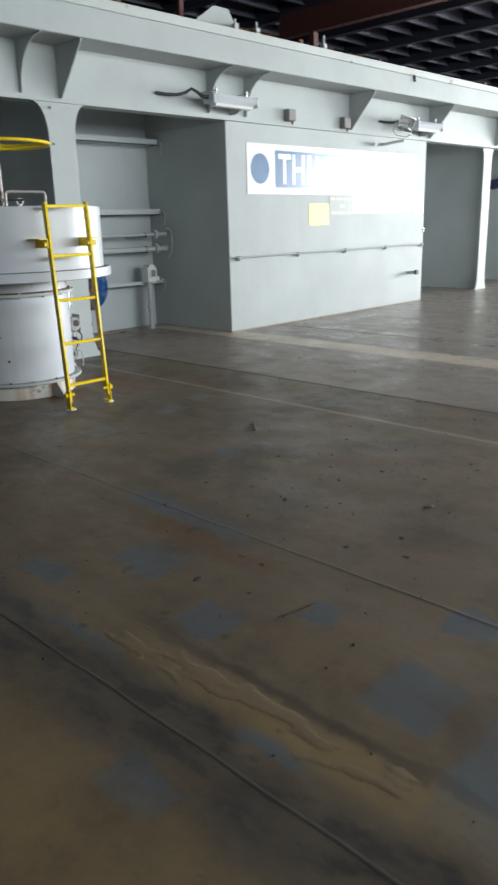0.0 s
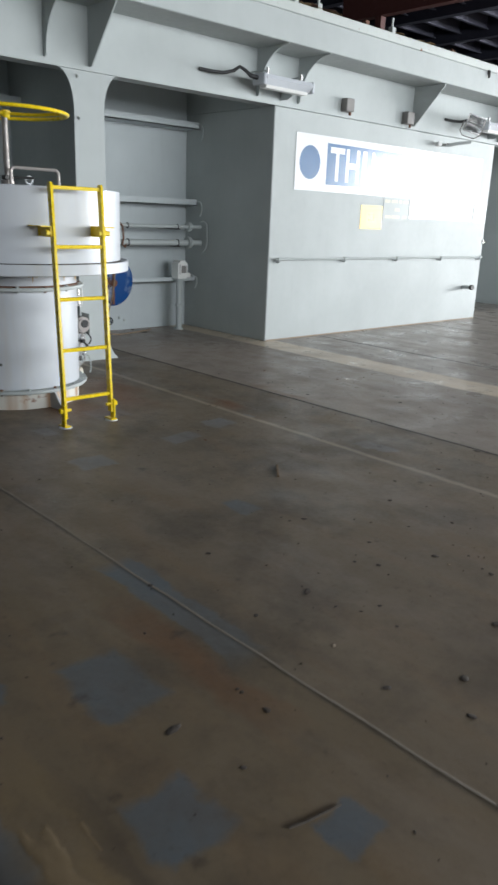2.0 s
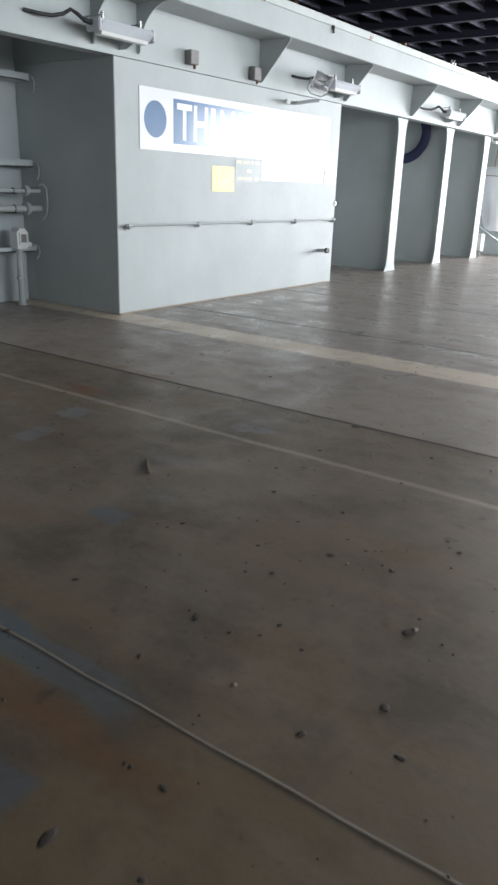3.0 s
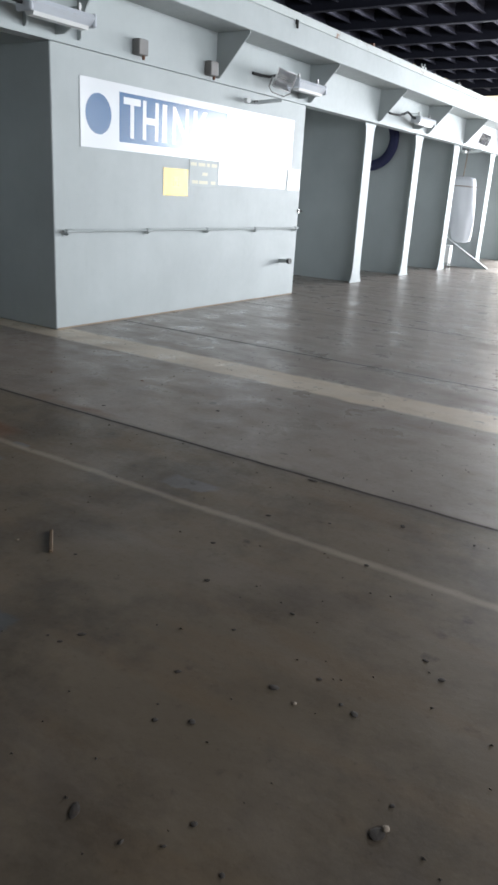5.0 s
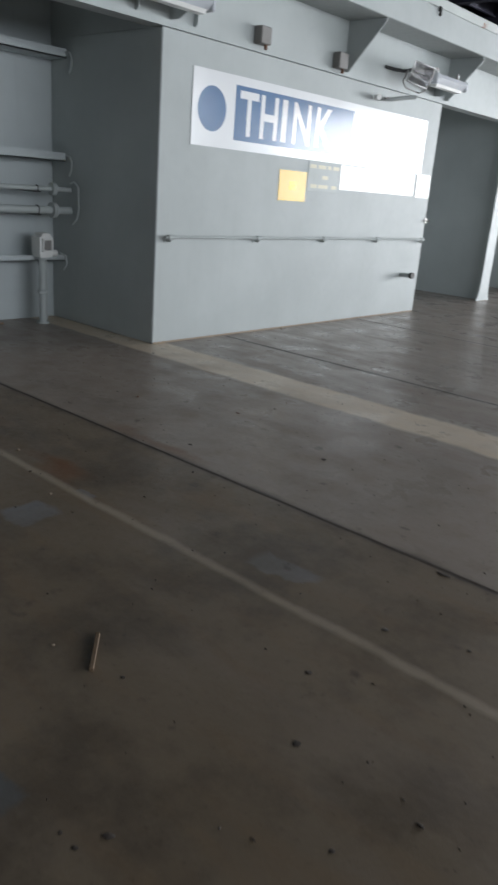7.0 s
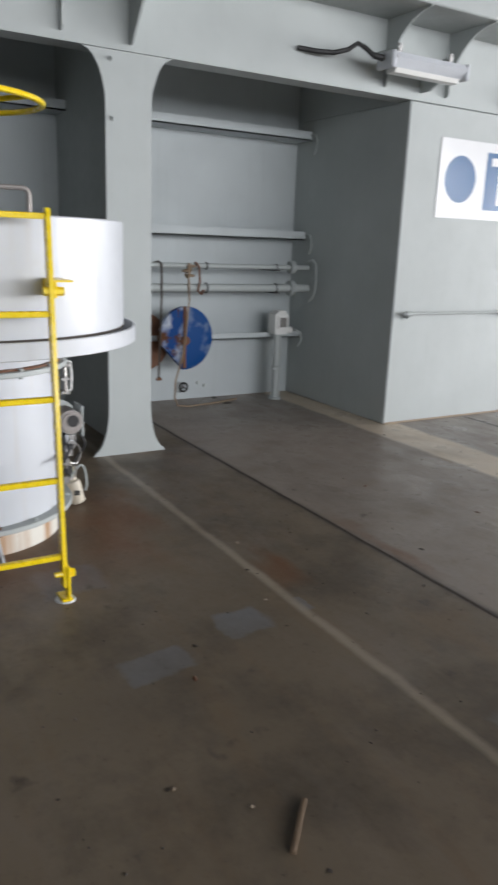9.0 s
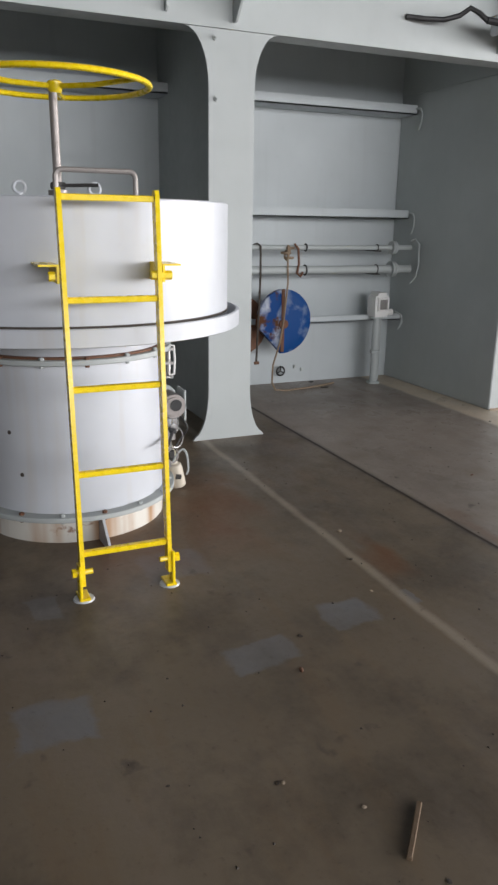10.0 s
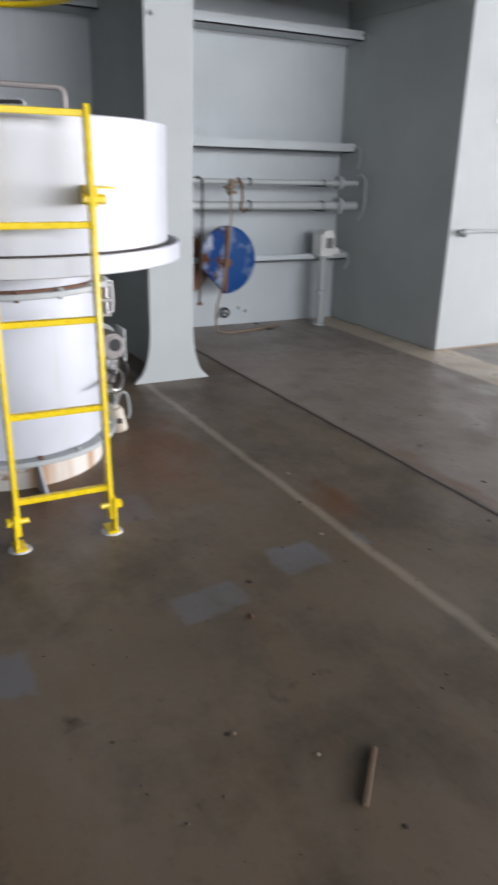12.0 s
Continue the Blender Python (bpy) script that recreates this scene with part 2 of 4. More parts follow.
        here = math_node(nt, "MULTIPLY", ramp(nt, d, 1 + soft, 1 - soft, 0, most), ramp(nt, worn, 0.70, 0.45, 0.6, 1.0))
        if -5.7 < cy < -5.45 and ry < 0.05:
            here = math_node(nt, "MULTIPLY", here, ramp(nt, clots, 0.44, 0.56, 0.15, 1.0))
        tone = blend(nt, here, tone, c)
    tone = blend(nt, ramp(nt, fine, 0.60, 0.78, 0, 0.5), tone, (0.035, 0.026, 0.020))
    blots = noise_of(nt, co, 7.5, 4, 0.5)
    tone = blend(nt, ramp(nt, blots, 0.66, 0.76, 0, 0.75), tone, (0.040, 0.031, 0.025))
    tone = blend(nt, ramp(nt, speck, 0.70, 0.80, 0, 0.35), tone, (0.26, 0.22, 0.18))
    nt.links.new(tone, p.inputs["Base Color"])
    nt.links.new(ramp(nt, math_node(nt, "ADD", mid, math_node(nt, "MULTIPLY", fine, 0.4)), 0.48, 0.92, 0.33, 0.66), p.inputs["Roughness"])
    p.inputs["Specular IOR Level"].default_value = 0.35
    # a patchy gloss coat grows stronger beyond the long seam
    nt.links.new(math_node(nt, "MULTIPLY", ramp(nt, edge, -1.80, 1.2, 0.12, 1.0), ramp(nt, drag, 0.38, 0.58, 0.3, 1.0)), p.inputs["Coat Weight"])
    nt.links.new(ramp(nt, mid, 0.35, 0.65, 0.22, 0.46), p.inputs["Coat Roughness"])
    film = add(nt, "ShaderNodeBump", Strength=0.35, Distance=0.015)
    nt.links.new(math_node(nt, "ADD", drag, mid), film.inputs["Height"])
    nt.links.new(film.outputs[0], p.inputs["Coat Normal"])
    b = add(nt, "ShaderNodeBump", Strength=0.35, Distance=0.006)
    nt.links.new(math_node(nt, "ADD", math_node(nt, "MULTIPLY", fine, 0.25), mid), b.inputs["Height"])
    nt.links.new(b.outputs[0], p.inputs["Normal"])
    return m


DECK_E, DECK_F, DECK_G = (0.215, 0.176, 0.143), (0.290, 0.244, 0.212), (0.134, 0.099, 0.058)
DECK_A, DECK_B, DECK_C, DECK_D = (0.128, 0.098, 0.066), (0.180, 0.142, 0.100), (0.165, 0.112, 0.064), (0.076, 0.059, 0.043)
DECK = deck_material()

# ---- mesh helpers ----


def origin(ob):
    at = Vector(ob.location)
    while ob.parent:
        ob = ob.parent
        at += ob.location
    return at


def mesh_of(name, bm, material, smooth=None):
    bmesh.ops.recalc_face_normals(bm, faces=bm.faces[:])
    me = bpy.data.meshes.new(name)
    if smooth:
        for f in bm.faces:
            f.smooth = True
        for e in bm.edges:
            e.smooth = len(e.link_faces) == 2 and e.calc_face_angle(3.0) < radians(smooth)
    bm.to_mesh(me)
    bm.free()
    me.materials.append(material)
    return me


def part(name, bm, material, parent, label="", smooth=35):
    """One mesh object under a thing or a part; the bmesh is in the place's coordinates."""
    bm.transform(Matrix.Translation(-origin(parent)))
    ob = new(name, mesh_of(name, bm, material, smooth))
    ob.parent = parent
    return tagged(ob, label)


def thing(name, at, label, category, group="", kind=""):
    ob = new(name)
    ob.location = at
    ob.empty_display_size = 0.1
    return tagged(ob, label, category, group, kind)


def solid(name, bm, material, label, category, at=(0, 0, 0), group="", kind="", smooth=35):
    """A thing that is one mesh."""
    bm.transform(Matrix.Translation(-Vector(at)))
    ob = new(name, mesh_of(name, bm, material, smooth))
    ob.location = at
    return tagged(ob, label, category, group, kind)


def box(bm, lo, hi, bevel=0.0, turn=None):
    lo, hi = Vector(lo), Vector(hi)
    m = Matrix.Translation((lo + hi) / 2) @ (turn or Matrix()) @ Matrix.Diagonal((*(hi - lo), 1))
    got = bmesh.ops.create_cube(bm, size=1, matrix=m)["verts"]
    if bevel:
        edges = list({e for v in got for e in v.link_edges})
        bmesh.ops.bevel(bm, geom=edges, offset=bevel, segments=1, affect="EDGES")
    return bm


def rod(bm, a, b, r, n=12, r2=None):
    a, b = Vector(a), Vector(b)
    m = Matrix.Translation((a + b) / 2) @ (b - a).to_track_quat("Z", "Y").to_matrix().to_4x4()
    bmesh.ops.create_cone(bm, cap_ends=True, segments=n, radius1=r, radius2=r if r2 is None else r2, depth=(b - a).length, matrix=m)
    return bm


def lathe(bm, centre, profile, n=64):
    """A closed or open profile of (radius, height) turned round the upright axis through centre."""
    cx, cy, cz = centre
    rings = []
    for r, h in profile:
        rings.append([bm.verts.new((cx + r * math.cos(2 * math.pi * i / n), cy + r * math.sin(2 * math.pi * i / n), cz + h)) for i in range(n)])
    for a, b in zip(rings, rings[1:]):
        for i in range(n):
            j = (i + 1) % n
            bm.faces.new((a[i], a[j], b[j], b[i]))
    return bm


def tube(bm, points, r, n=8):
    """A round tube along points."""
    pts = [Vector(q) for q in points]
    rings, side = [], None
    for i, q in enumerate(pts):
        way = (pts[min(i + 1, len(pts) - 1)] - pts[max(i - 1, 0)]).normalized()
        side = way.orthogonal().normalized() if side is None else (side - side.dot(way) * way).normalized()
        up = way.cross(side)
        rings.append([bm.verts.new(q + r * (math.cos(2 * math.pi * k / n) * side + math.sin(2 * math.pi * k / n) * up)) for k in range(n)])
    for a, b in zip(rings, rings[1:]):
        for k in range(n):
            bm.faces.new((a[k], a[(k + 1) % n], b[(k + 1) % n], b[k]))
    bm.faces.new(rings[0])
    bm.faces.new(rings[-1])
    return bm


def slab(bm, outline, axis, a, b):
    """A flat outline, pulled out along an axis from a to b. The outline gives the two other coordinates in order."""
    def put(q, d):
        v = list(q)
        v.insert(axis, d)
        return bm.verts.new(v)
    one, two = [put(q, a) for q in outline], [put(q, b) for q in outline]
    bm.faces.new(one)
    bm.faces.new(two)
    for i in range(len(one)):
        j = (i + 1) % len(one)
        bm.faces.new((one[i], one[j], two[j], two[i]))
    return bm


def torus(bm, centre, radius, r, n=48, k=8, axis=2, squash=1.0):
    grid = []
    for i in range(n):
        a = 2 * math.pi * i / n
        ring = []
        for j in range(k):
            b = 2 * math.pi * j / k
            q = [(radius + r * math.cos(b)) * math.cos(a), (radius + r * math.cos(b)) * math.sin(a)]
            q.insert(axis, r * squash * math.sin(b))
            ring.append(bm.verts.new(Vector(centre) + Vector(q)))
        grid.append(ring)
    for i in range(n):
        for j in range(k):
            bm.faces.new((grid[i][j], grid[(i + 1) % n][j], grid[(i + 1) % n][(j + 1) % k], grid[i][(j + 1) % k]))
    return bm


def arc(cx, cy, r, a0, a1, n=8):
    return [(cx + r * math.cos(radians(a0 + (a1 - a0) * i / n)), cy + r * math.sin(radians(a0 + (a1 - a0) * i / n))) for i in range(n + 1)]


B = bmesh.new

# ---- the setting ----
BACK, Y0, Y1, ROOF, HEAD = -1.52, -14.0, 17.8, 4.60, 2.53

floor = solid("floor", box(B(), (-2.2, Y0, -0.3), (13.5, 60.0, 0.0)), DECK, "worn brown-grey coated steel deck with rust stains", "floor", kind="structure")
for cy, w, h in ((-5.54, 0.006, 0.0022), (-4.44, 0.005, 0.002), (-1.763, 0.007, 0.0015), (0.90, 0.007, 0.0015), (3.17, 0.008, 0.0015), (5.95, 0.008, 0.0015), (9.6, 0.008, 0.0015), (-8.2, 0.012, 0.003)):
    bm = B()
    xs = np.arange(BACK if abs(cy + 1.763) < 0.1 else 0.05, 13.0, 0.12)
    ring = []
    for i, x in enumerate(xs):
        d = 0.0025 * math.sin(i * 1.7) + 0.002 * math.sin(i * 0.31)
        ring.append([bm.verts.new((x, cy + d - w, 0.0005)), bm.verts.new((x, cy + d, h * (0.7 + 0.3 * math.sin(i * 2.3)))), bm.verts.new((x, cy + d + w, 0.0005))])
    for a, b in zip(ring, ring[1:]):
        for k in range(2):
            bm.faces.new((a[k], a[k + 1], b[k + 1], b[k]))
    part("weld_seam", bm, BEAD if -5 < cy < -4 else (BEAD_DULL if cy < -5 else SEAM), floor)

# flaking ochre crust along the near weld
bm = B()
grid = {}
for i in range(320):
    for j in range(48):
        x, y = 4.55 + 0.005 * i, -5.45 + 0.006 * j
        q = Vector((x * 3.1, y * 9.0, 0.0))
        mid = -5.31 + 0.05 * noise.noise(Vector((x * 2.3, 0.0, 3.0)))
        h = 0.30 + 0.75 * noise.noise(q) + 0.85 * noise.noise(q * 2.7) + 0.3 * noise.noise(q * 6.1) - abs(y - mid) / 0.085 * 0.75 - max(0.0, 4.9 - x) * 1.5 - max(0.0, x - 5.95) * 4.0
        if h > 0:
            grid[i, j] = bm.verts.new((x + 0.003 * noise.noise(q * 7), y + 0.003 * noise.noise(q * 9), 0.0006 + 0.0014 * min(h, 0.5)))
for i, j in list(grid):
    four = [grid.get(k) for k in ((i, j), (i + 1, j), (i + 1, j + 1), (i, j + 1))]
    if all(four):
        bm.faces.new(four)
rims = [e for e in bm.edges if len(e.link_faces) == 1]
for v in {v for e in rims for v in e.verts}:
    v.co.z = 0.0004
bmesh.ops.delete(bm, geom=[v for v in bm.verts if not v.link_faces], context="VERTS")
tagged(part("deck_crust", bm, CRUST, floor, "flaking ochre rust crust"), kind="stuff")

solid("wall_back", box(B(), (-1.9, Y0, 0.0), (BACK, 18.4, 3.27)), GREY_BACK, "grey painted steel hull side at the back of the bays", "wall", kind="structure")
solid("wall_upper", box(B(), (-8.2, Y0, 3.3), (-8.0, 18.4, ROOF)), NAVY, "dark painted hull side above the side deck", "wall", kind="structure")
# unseen closing wall, dark so that little light bounces onto the -y faces
solid("wall_front", box(B(), (-2.2, Y0 - 0.2, 0.0), (13.5, Y0, ROOF)), NAVY, "unseen end bulkhead, kept dark to cut bounced light", "wall", kind="structure")
# unseen wall; its opening is assumed, its solid end keeps glare off the sign
bm = B()
box(bm, (13.3, Y0, 0.0), (13.5, -6.0, ROOF))
box(bm, (13.3, 13.2, 0.0), (13.5, Y1, ROOF))
box(bm, (13.3, -6.0, 0.0), (13.5, 13.2, 1.75))
box(bm, (13.3, -6.0, 4.45), (13.5, 13.2, ROOF))
solid("wall_side", bm, GREY_BACK, "unseen grey side wall with an assumed opening for fill light", "wall", kind="structure")

# deckhead: plate, deep girders across and many small stiffeners between them
bm = B()
box(bm, (-8.2, Y0, ROOF), (13.5, Y1 + 0.5, ROOF + 0.1))
for i in range(22):
    y = -13.4 + 1.48 * i
    box(bm, (-8.0, y - 0.012, ROOF - 0.30), (13.3, y + 0.012, ROOF))
    box(bm, (-8.0, y - 0.06, ROOF - 0.315), (13.3, y + 0.06, ROOF - 0.30))
dark_faces = len(bm.faces)
for i in range(42):
    x = -7.7 + 0.5 * i
    box(bm, (x - 0.008, Y0, ROOF - 0.2), (x + 0.008, Y1 + 0.4, ROOF))
    box(bm, (x - 0.008, Y0, ROOF - 0.2), (x + 0.045, Y1 + 0.4, ROOF - 0.185))
for i, f in enumerate(bm.faces):
    f.material_index = int(i >= dark_faces)
ceiling = solid("ceiling", bm, NAVY, "dark deckhead with steel girders and stiffeners", "ceiling", kind="structure", smooth=None)
ceiling.data.materials.append(NAVY_LIT)

# deckhouse between the bays, with the sign
solid("trim", box(B(), (-0.001, 0.01, 0.0), (0.005, 4.49, 0.014)), RUST_DIRT, "thin rusty dirt line along the wall foot", "trim", kind="structure")
solid("wall_deckhouse", box(box(B(), (BACK + 0.002, 0.0, 0.0), (0.0, 4.503, HEAD - 0.02), 0.008), (BACK + 0.002, 0.002, HEAD - 0.021), (-0.17, 4.50, 3.27)), GREY, "pale grey painted steel deckhouse wall", "wall", kind="structure")

# longitudinal girder above the bays
girder = thing("side_girder", (0, 0, 0), "grey painted steel girder with brackets above the bays", "girder", kind="structure")
part("girder_web", box(B(), (-0.03, Y0, HEAD), (-0.004, 18.4, 3.06)), GREY, girder)
part("girder_flange", box(B(), (-0.16, Y0, HEAD - 0.018), (0.012, 18.4, HEAD - 0.002)), GREY, girder)
part("fascia", box(B(), (-0.1, Y0, 3.01), (0.45, 18.4, 3.275), 0.008), GREY, girder)
part("coping", box(B(), (-8.0, Y0, 3.28), (0.435, 18.4, 3.375), 0.006), GREY_RUST, girder, "pale coping with rust spots")


def bracket(y, curved):
    bm = B()
    if curved:
        outline = [(-0.003, 2.565), (0.02, 2.565)] + [(0.44 - 0.40 * math.cos(radians(a)), 2.585 + 0.415 * math.sin(radians(a))) for a in range(0, 91, 9)] + [(0.44, 3.009), (-0.003, 3.009)]
    else:
        outline = [(-0.003, 2.55), (0.045, 2.55), (0.43, 2.98), (0.43, 3.009), (-0.003, 3.009)]
    slab(bm, outline, 1, y - 0.007, y + 0.007)
    return part("bracket", bm, GREY, girder)


for y, curved in ((-6.75, False), (-4.6, False), (-2.66, True), (-2.24, False), (-0.27, True), (0.34, True), (2.445, False), (4.55, False), (6.84, False), (8.97, False), (11.08, False), (13.6, False), (15.6, False)):
    bracket(y, curved)


def frame_bay(y, half, top, foot, label, face=0.0):
    """An upright frame: a deep web plate running back to the hull, with a flared face plate."""
    ob = thing("frame_pillar", (0, y, 0), label, "pillar", "pillars of the bays", "structure")
    part("web_plate", box(B(), (BACK + 0.002, y - 0.008, 0.0), (face - 0.025, y + 0.008, HEAD + 0.6)), GREY, ob)
    left = [(y - foot, 0.0)] + [(y - foot + (foot - half) * math.sin(radians(a)), 0.02 + 0.32 * (1 - math.cos(radians(a)))) for a in range(10, 91, 10)]
    left += [(y - half - (top - half) * (1 - math.cos(radians(a))), HEAD - 0.33 + 0.31 * math.sin(radians(a))) for a in range(0, 91, 10)]
    right = [(2 * y - a, b) for a, b in reversed(left)]
    part("face_plate", slab(B(), left + right, 0, face - 0.022, face), GREY, ob)
    return ob


frame_bay(-2.25, 0.15, 0.30, 0.26, "broad grey steel pillar flared at head and foot")
for z, yy in ((2.132, -2.353), (2.46, -2.36)):
    solid("stud", rod(rod(B(), (-0.001, yy, z), (0.012, yy, z), 0.016, 10), (0.012, yy, z), (0.024, yy, z), 0.008, 8), GREY, "small steel stud on the pillar face", "stud", (0, yy, z), "studs on the pillar")
frame_bay(-4.6, 0.15, 0.30, 0.26, "broad grey steel pillar flared at head and foot")
for y in (6.80, 8.93, 11.02, 13.58, 15.7):
    frame_bay(y, 0.14, 0.22, 0.22, "narrow pale grey steel pillar flared at head and foot", -0.1)
for z, depth, h in ((2.37, 0.27, 0.075), (1.51, 0.25, 0.075), (0.60, 0.23, 0.055)):
    bm = B()
    for a, b in ((-4.58, -2.26), (-2.24, -0.02)):
        box(bm, (BACK + 0.001, a, z - h / 2), (BACK + depth, b, z - h / 2 + 0.01))
        box(bm, (BACK + depth - 0.012, a, z - h / 2), (BACK + depth, b, z + h / 2))
    solid("trim", bm, GREY_BACK, "grey steel stringer along the hull side", "stringer", kind="structure")

# ---- ventilator with hand wheel and ladder ----
VX, VY = 0.912, -3.47


def ventilator(cx, cy, label):
    v = thing("mushroom_ventilator", (cx, cy, 0), label, "ventilator", "deck ventilators")
    part("foot_ring", lathe(B(), (cx, cy, 0), [(0.40, 0.), (0.445, 0.), (0.445, 0.1231), (0.40, 0.1231)], 72), WHITE_RUST, v, "white foot ring with rust runs")
    part("lower_flange", lathe(B(), (cx, cy, 0), [(0.43, 0.1202), (0.505, 0.1202), (0.508, 0.1241), (0.508, 0.1399), (0.505, 0.1438), (0.43, 0.1438)], 72), GREY, v, "grey bolted flange")
    part("trunk", lathe(B(), (cx, cy, 0), [(0.44, 0.1379), (0.452, 0.1448), (0.452, 0.8274), (0.44, 0.8294)], 72), WHITE, v)
    part("upper_flange", lathe(B(), (cx, cy, 0), [(0.43, 0.8294), (0.497, 0.8294), (0.50, 0.8333), (0.50, 0.8491), (0.497, 0.853), (0.43, 0.853)], 72), GREY, v, "grey bolted flange")
    part("gasket", lathe(B(), (cx, cy, 0), [(0.42, 0.853), (0.472, 0.853), (0.472, 0.8629), (0.42, 0.8629)], 72), RUST, v, "rusty gasket")
    part("neck", lathe(B(), (cx, cy, 0), [(0.43, 0.8569), (0.45, 0.8629), (0.455, 0.985), (0.44, 0.985)], 72), WHITE, v)
    part("gutter", lathe(B(), (cx, cy, 0), [(0.44, 0.9574), (0.825, 0.9574), (0.832, 0.9614), (0.832, 1.0274), (0.829, 1.0303), (0.818, 1.0303), (0.818, 0.9702), (0.44, 0.9702)], 96), WHITE, v, "white gutter round the hood")
    part("hood", lathe(B(), (cx, cy, 0), [(0.70, 0.985), (0.772, 0.985), (0.775, 0.988), (0.775, 1.5011), (0.768, 1.5071), (0.3, 1.5149), (0.0001, 1.5169)], 96), WHITE, v)
    # thin dark ring that paints the shade of the gap between hood and gutter
    part("gap_shade", lathe(B(), (cx, cy, 0), [(0.7745, 1.021), (0.7765, 1.022), (0.7765, 1.033), (0.7745, 1.034)], 96), SCRAP, v, "dark band painted for the shaded gap above the gutter")
    for n, r, z, a0 in ((16, 0.482, 0.144, 0.1), (16, 0.483, 0.853, 0.0)):
        for i in range(n):
            a = a0 + 2 * math.pi * i / n
            bx, by = cx + r * math.cos(a), cy + r * math.sin(a)
            bm = rod(B(), (bx, by, z - 0.032), (bx, by, z + 0.013), 0.006, 6)
            rod(bm, (bx, by, z), (bx, by, z + 0.010), 0.012, 6)
            rod(bm, (bx, by, z - 0.034), (bx, by, z - 0.024), 0.010, 6)
            part("bolt", bm, GREY if i % 7 else RUST, v)
    for turn in (-97, 4, 105, 195):
        a = radians(turn)
        t = Matrix.Translation((cx, cy, 0)) @ Matrix.Rotation(a, 4, "Z")
        bm = slab(B(), [(0.446, 0.0), (0.60, 0.0), (0.60, 0.015), (0.507, 0.121), (0.446, 0.121)], 1, -0.006, 0.006)
        bm.transform(t)
        part("foot_gusset", bm, WHITE, v)
    for a, r in ((-100, 0.17), (95, 0.17)):
        x, y = cx + r * math.cos(radians(a)), cy + r * math.sin(radians(a))
        bm = torus(B(), (x, y, 1.5612), 0.026, 0.008, 20, 8, 0)
        rod(bm, (x, y, 1.5071), (x, y, 1.5366), 0.015, 10)
        part("lifting_eye", bm, WHITE, v)
    return v


vent = ventilator(VX, VY, "white mushroom ventilator on the deck beside the pillar")
for z, a in ((0.517, -46.0), (0.325, -39.5)):
    x, y = VX + 0.452 * math.cos(radians(a)), VY + 0.452 * math.sin(radians(a))
    part("chipped_spot", rod(B(), (x - 0.006 * math.cos(radians(a)), y - 0.006 * math.sin(radians(a)), z), (x + 0.0012 * math.cos(radians(a)), y + 0.0012 * math.sin(radians(a)), z), 0.010, 10), SCRAP, vent, "dark chipped spot")
stem = part("spindle", rod(rod(B(), (VX, VY, 1.512), (VX, VY, 1.99), 0.019, 16), (VX, VY, 1.512), (VX, VY, 1.5514), 0.045, 16), WORN_STEEL, vent, "dull steel spindle")
part("locking_lever", box(rod(B(), (VX + 0.02, VY, 1.5711), (VX + 0.07, VY + 0.17, 1.576), 0.008, 8), (VX - 0.03, VY - 0.03, 1.5563), (VX + 0.03, VY + 0.03, 1.5858), 0.004), DARK_STEEL, vent)
bm = B()
pts = [(VX + 0.12, VY - 0.03, 1.512), (VX + 0.12, VY - 0.03, 1.6055)] + [(VX + 0.12, VY - 0.03 + 0.03 * (1 - math.cos(radians(a))), 1.6055 + 0.03 * math.sin(radians(a))) for a in range(15, 91, 15)]
pts += [(VX + 0.12, VY + 0.30 + 0.03 * math.sin(radians(a)), 1.6055 + 0.03 * math.cos(radians(a))) for a in range(0, 91, 15)] + [(VX + 0.12, VY + 0.33, 1.512)]
part("grab_rail", tube(bm, pts, 0.0125, 10), WORN_STEEL, vent, "worn white grab rail")
WZ = 1.998
wheel = part("hand_wheel", torus(B(), (VX, VY + 0.01, WZ), 0.412, 0.0165, 72, 10, 2, 0.8), YELLOW, vent, "yellow hand wheel")
for a in (45, 165, 285):
    c, s = math.cos(radians(a)), math.sin(radians(a))
    part("spoke", tube(B(), [(VX + 0.02 * c, VY + 0.01 + 0.02 * s, WZ - 0.012), (VX + 0.2 * c, VY + 0.01 + 0.2 * s, WZ - 0.016), (VX + 0.407 * c, VY + 0.01 + 0.407 * s, WZ - 0.002)], 0.012, 8), YELLOW, wheel)
part("hub", lathe(B(), (VX, VY + 0.01, WZ), [(0.0001, -0.04), (0.026, -0.04), (0.034, -0.02), (0.034, 0.004), (0.022, 0.012), (0.0001, 0.014)], 20), YELLOW, wheel)

ladder = thing("ladder", (1.895, -3.455, 0), "yellow painted steel ladder bolted to deck and hood", "ladder")


def ladder_x(z):
    return 1.895 - 0.09 * z / 1.5268


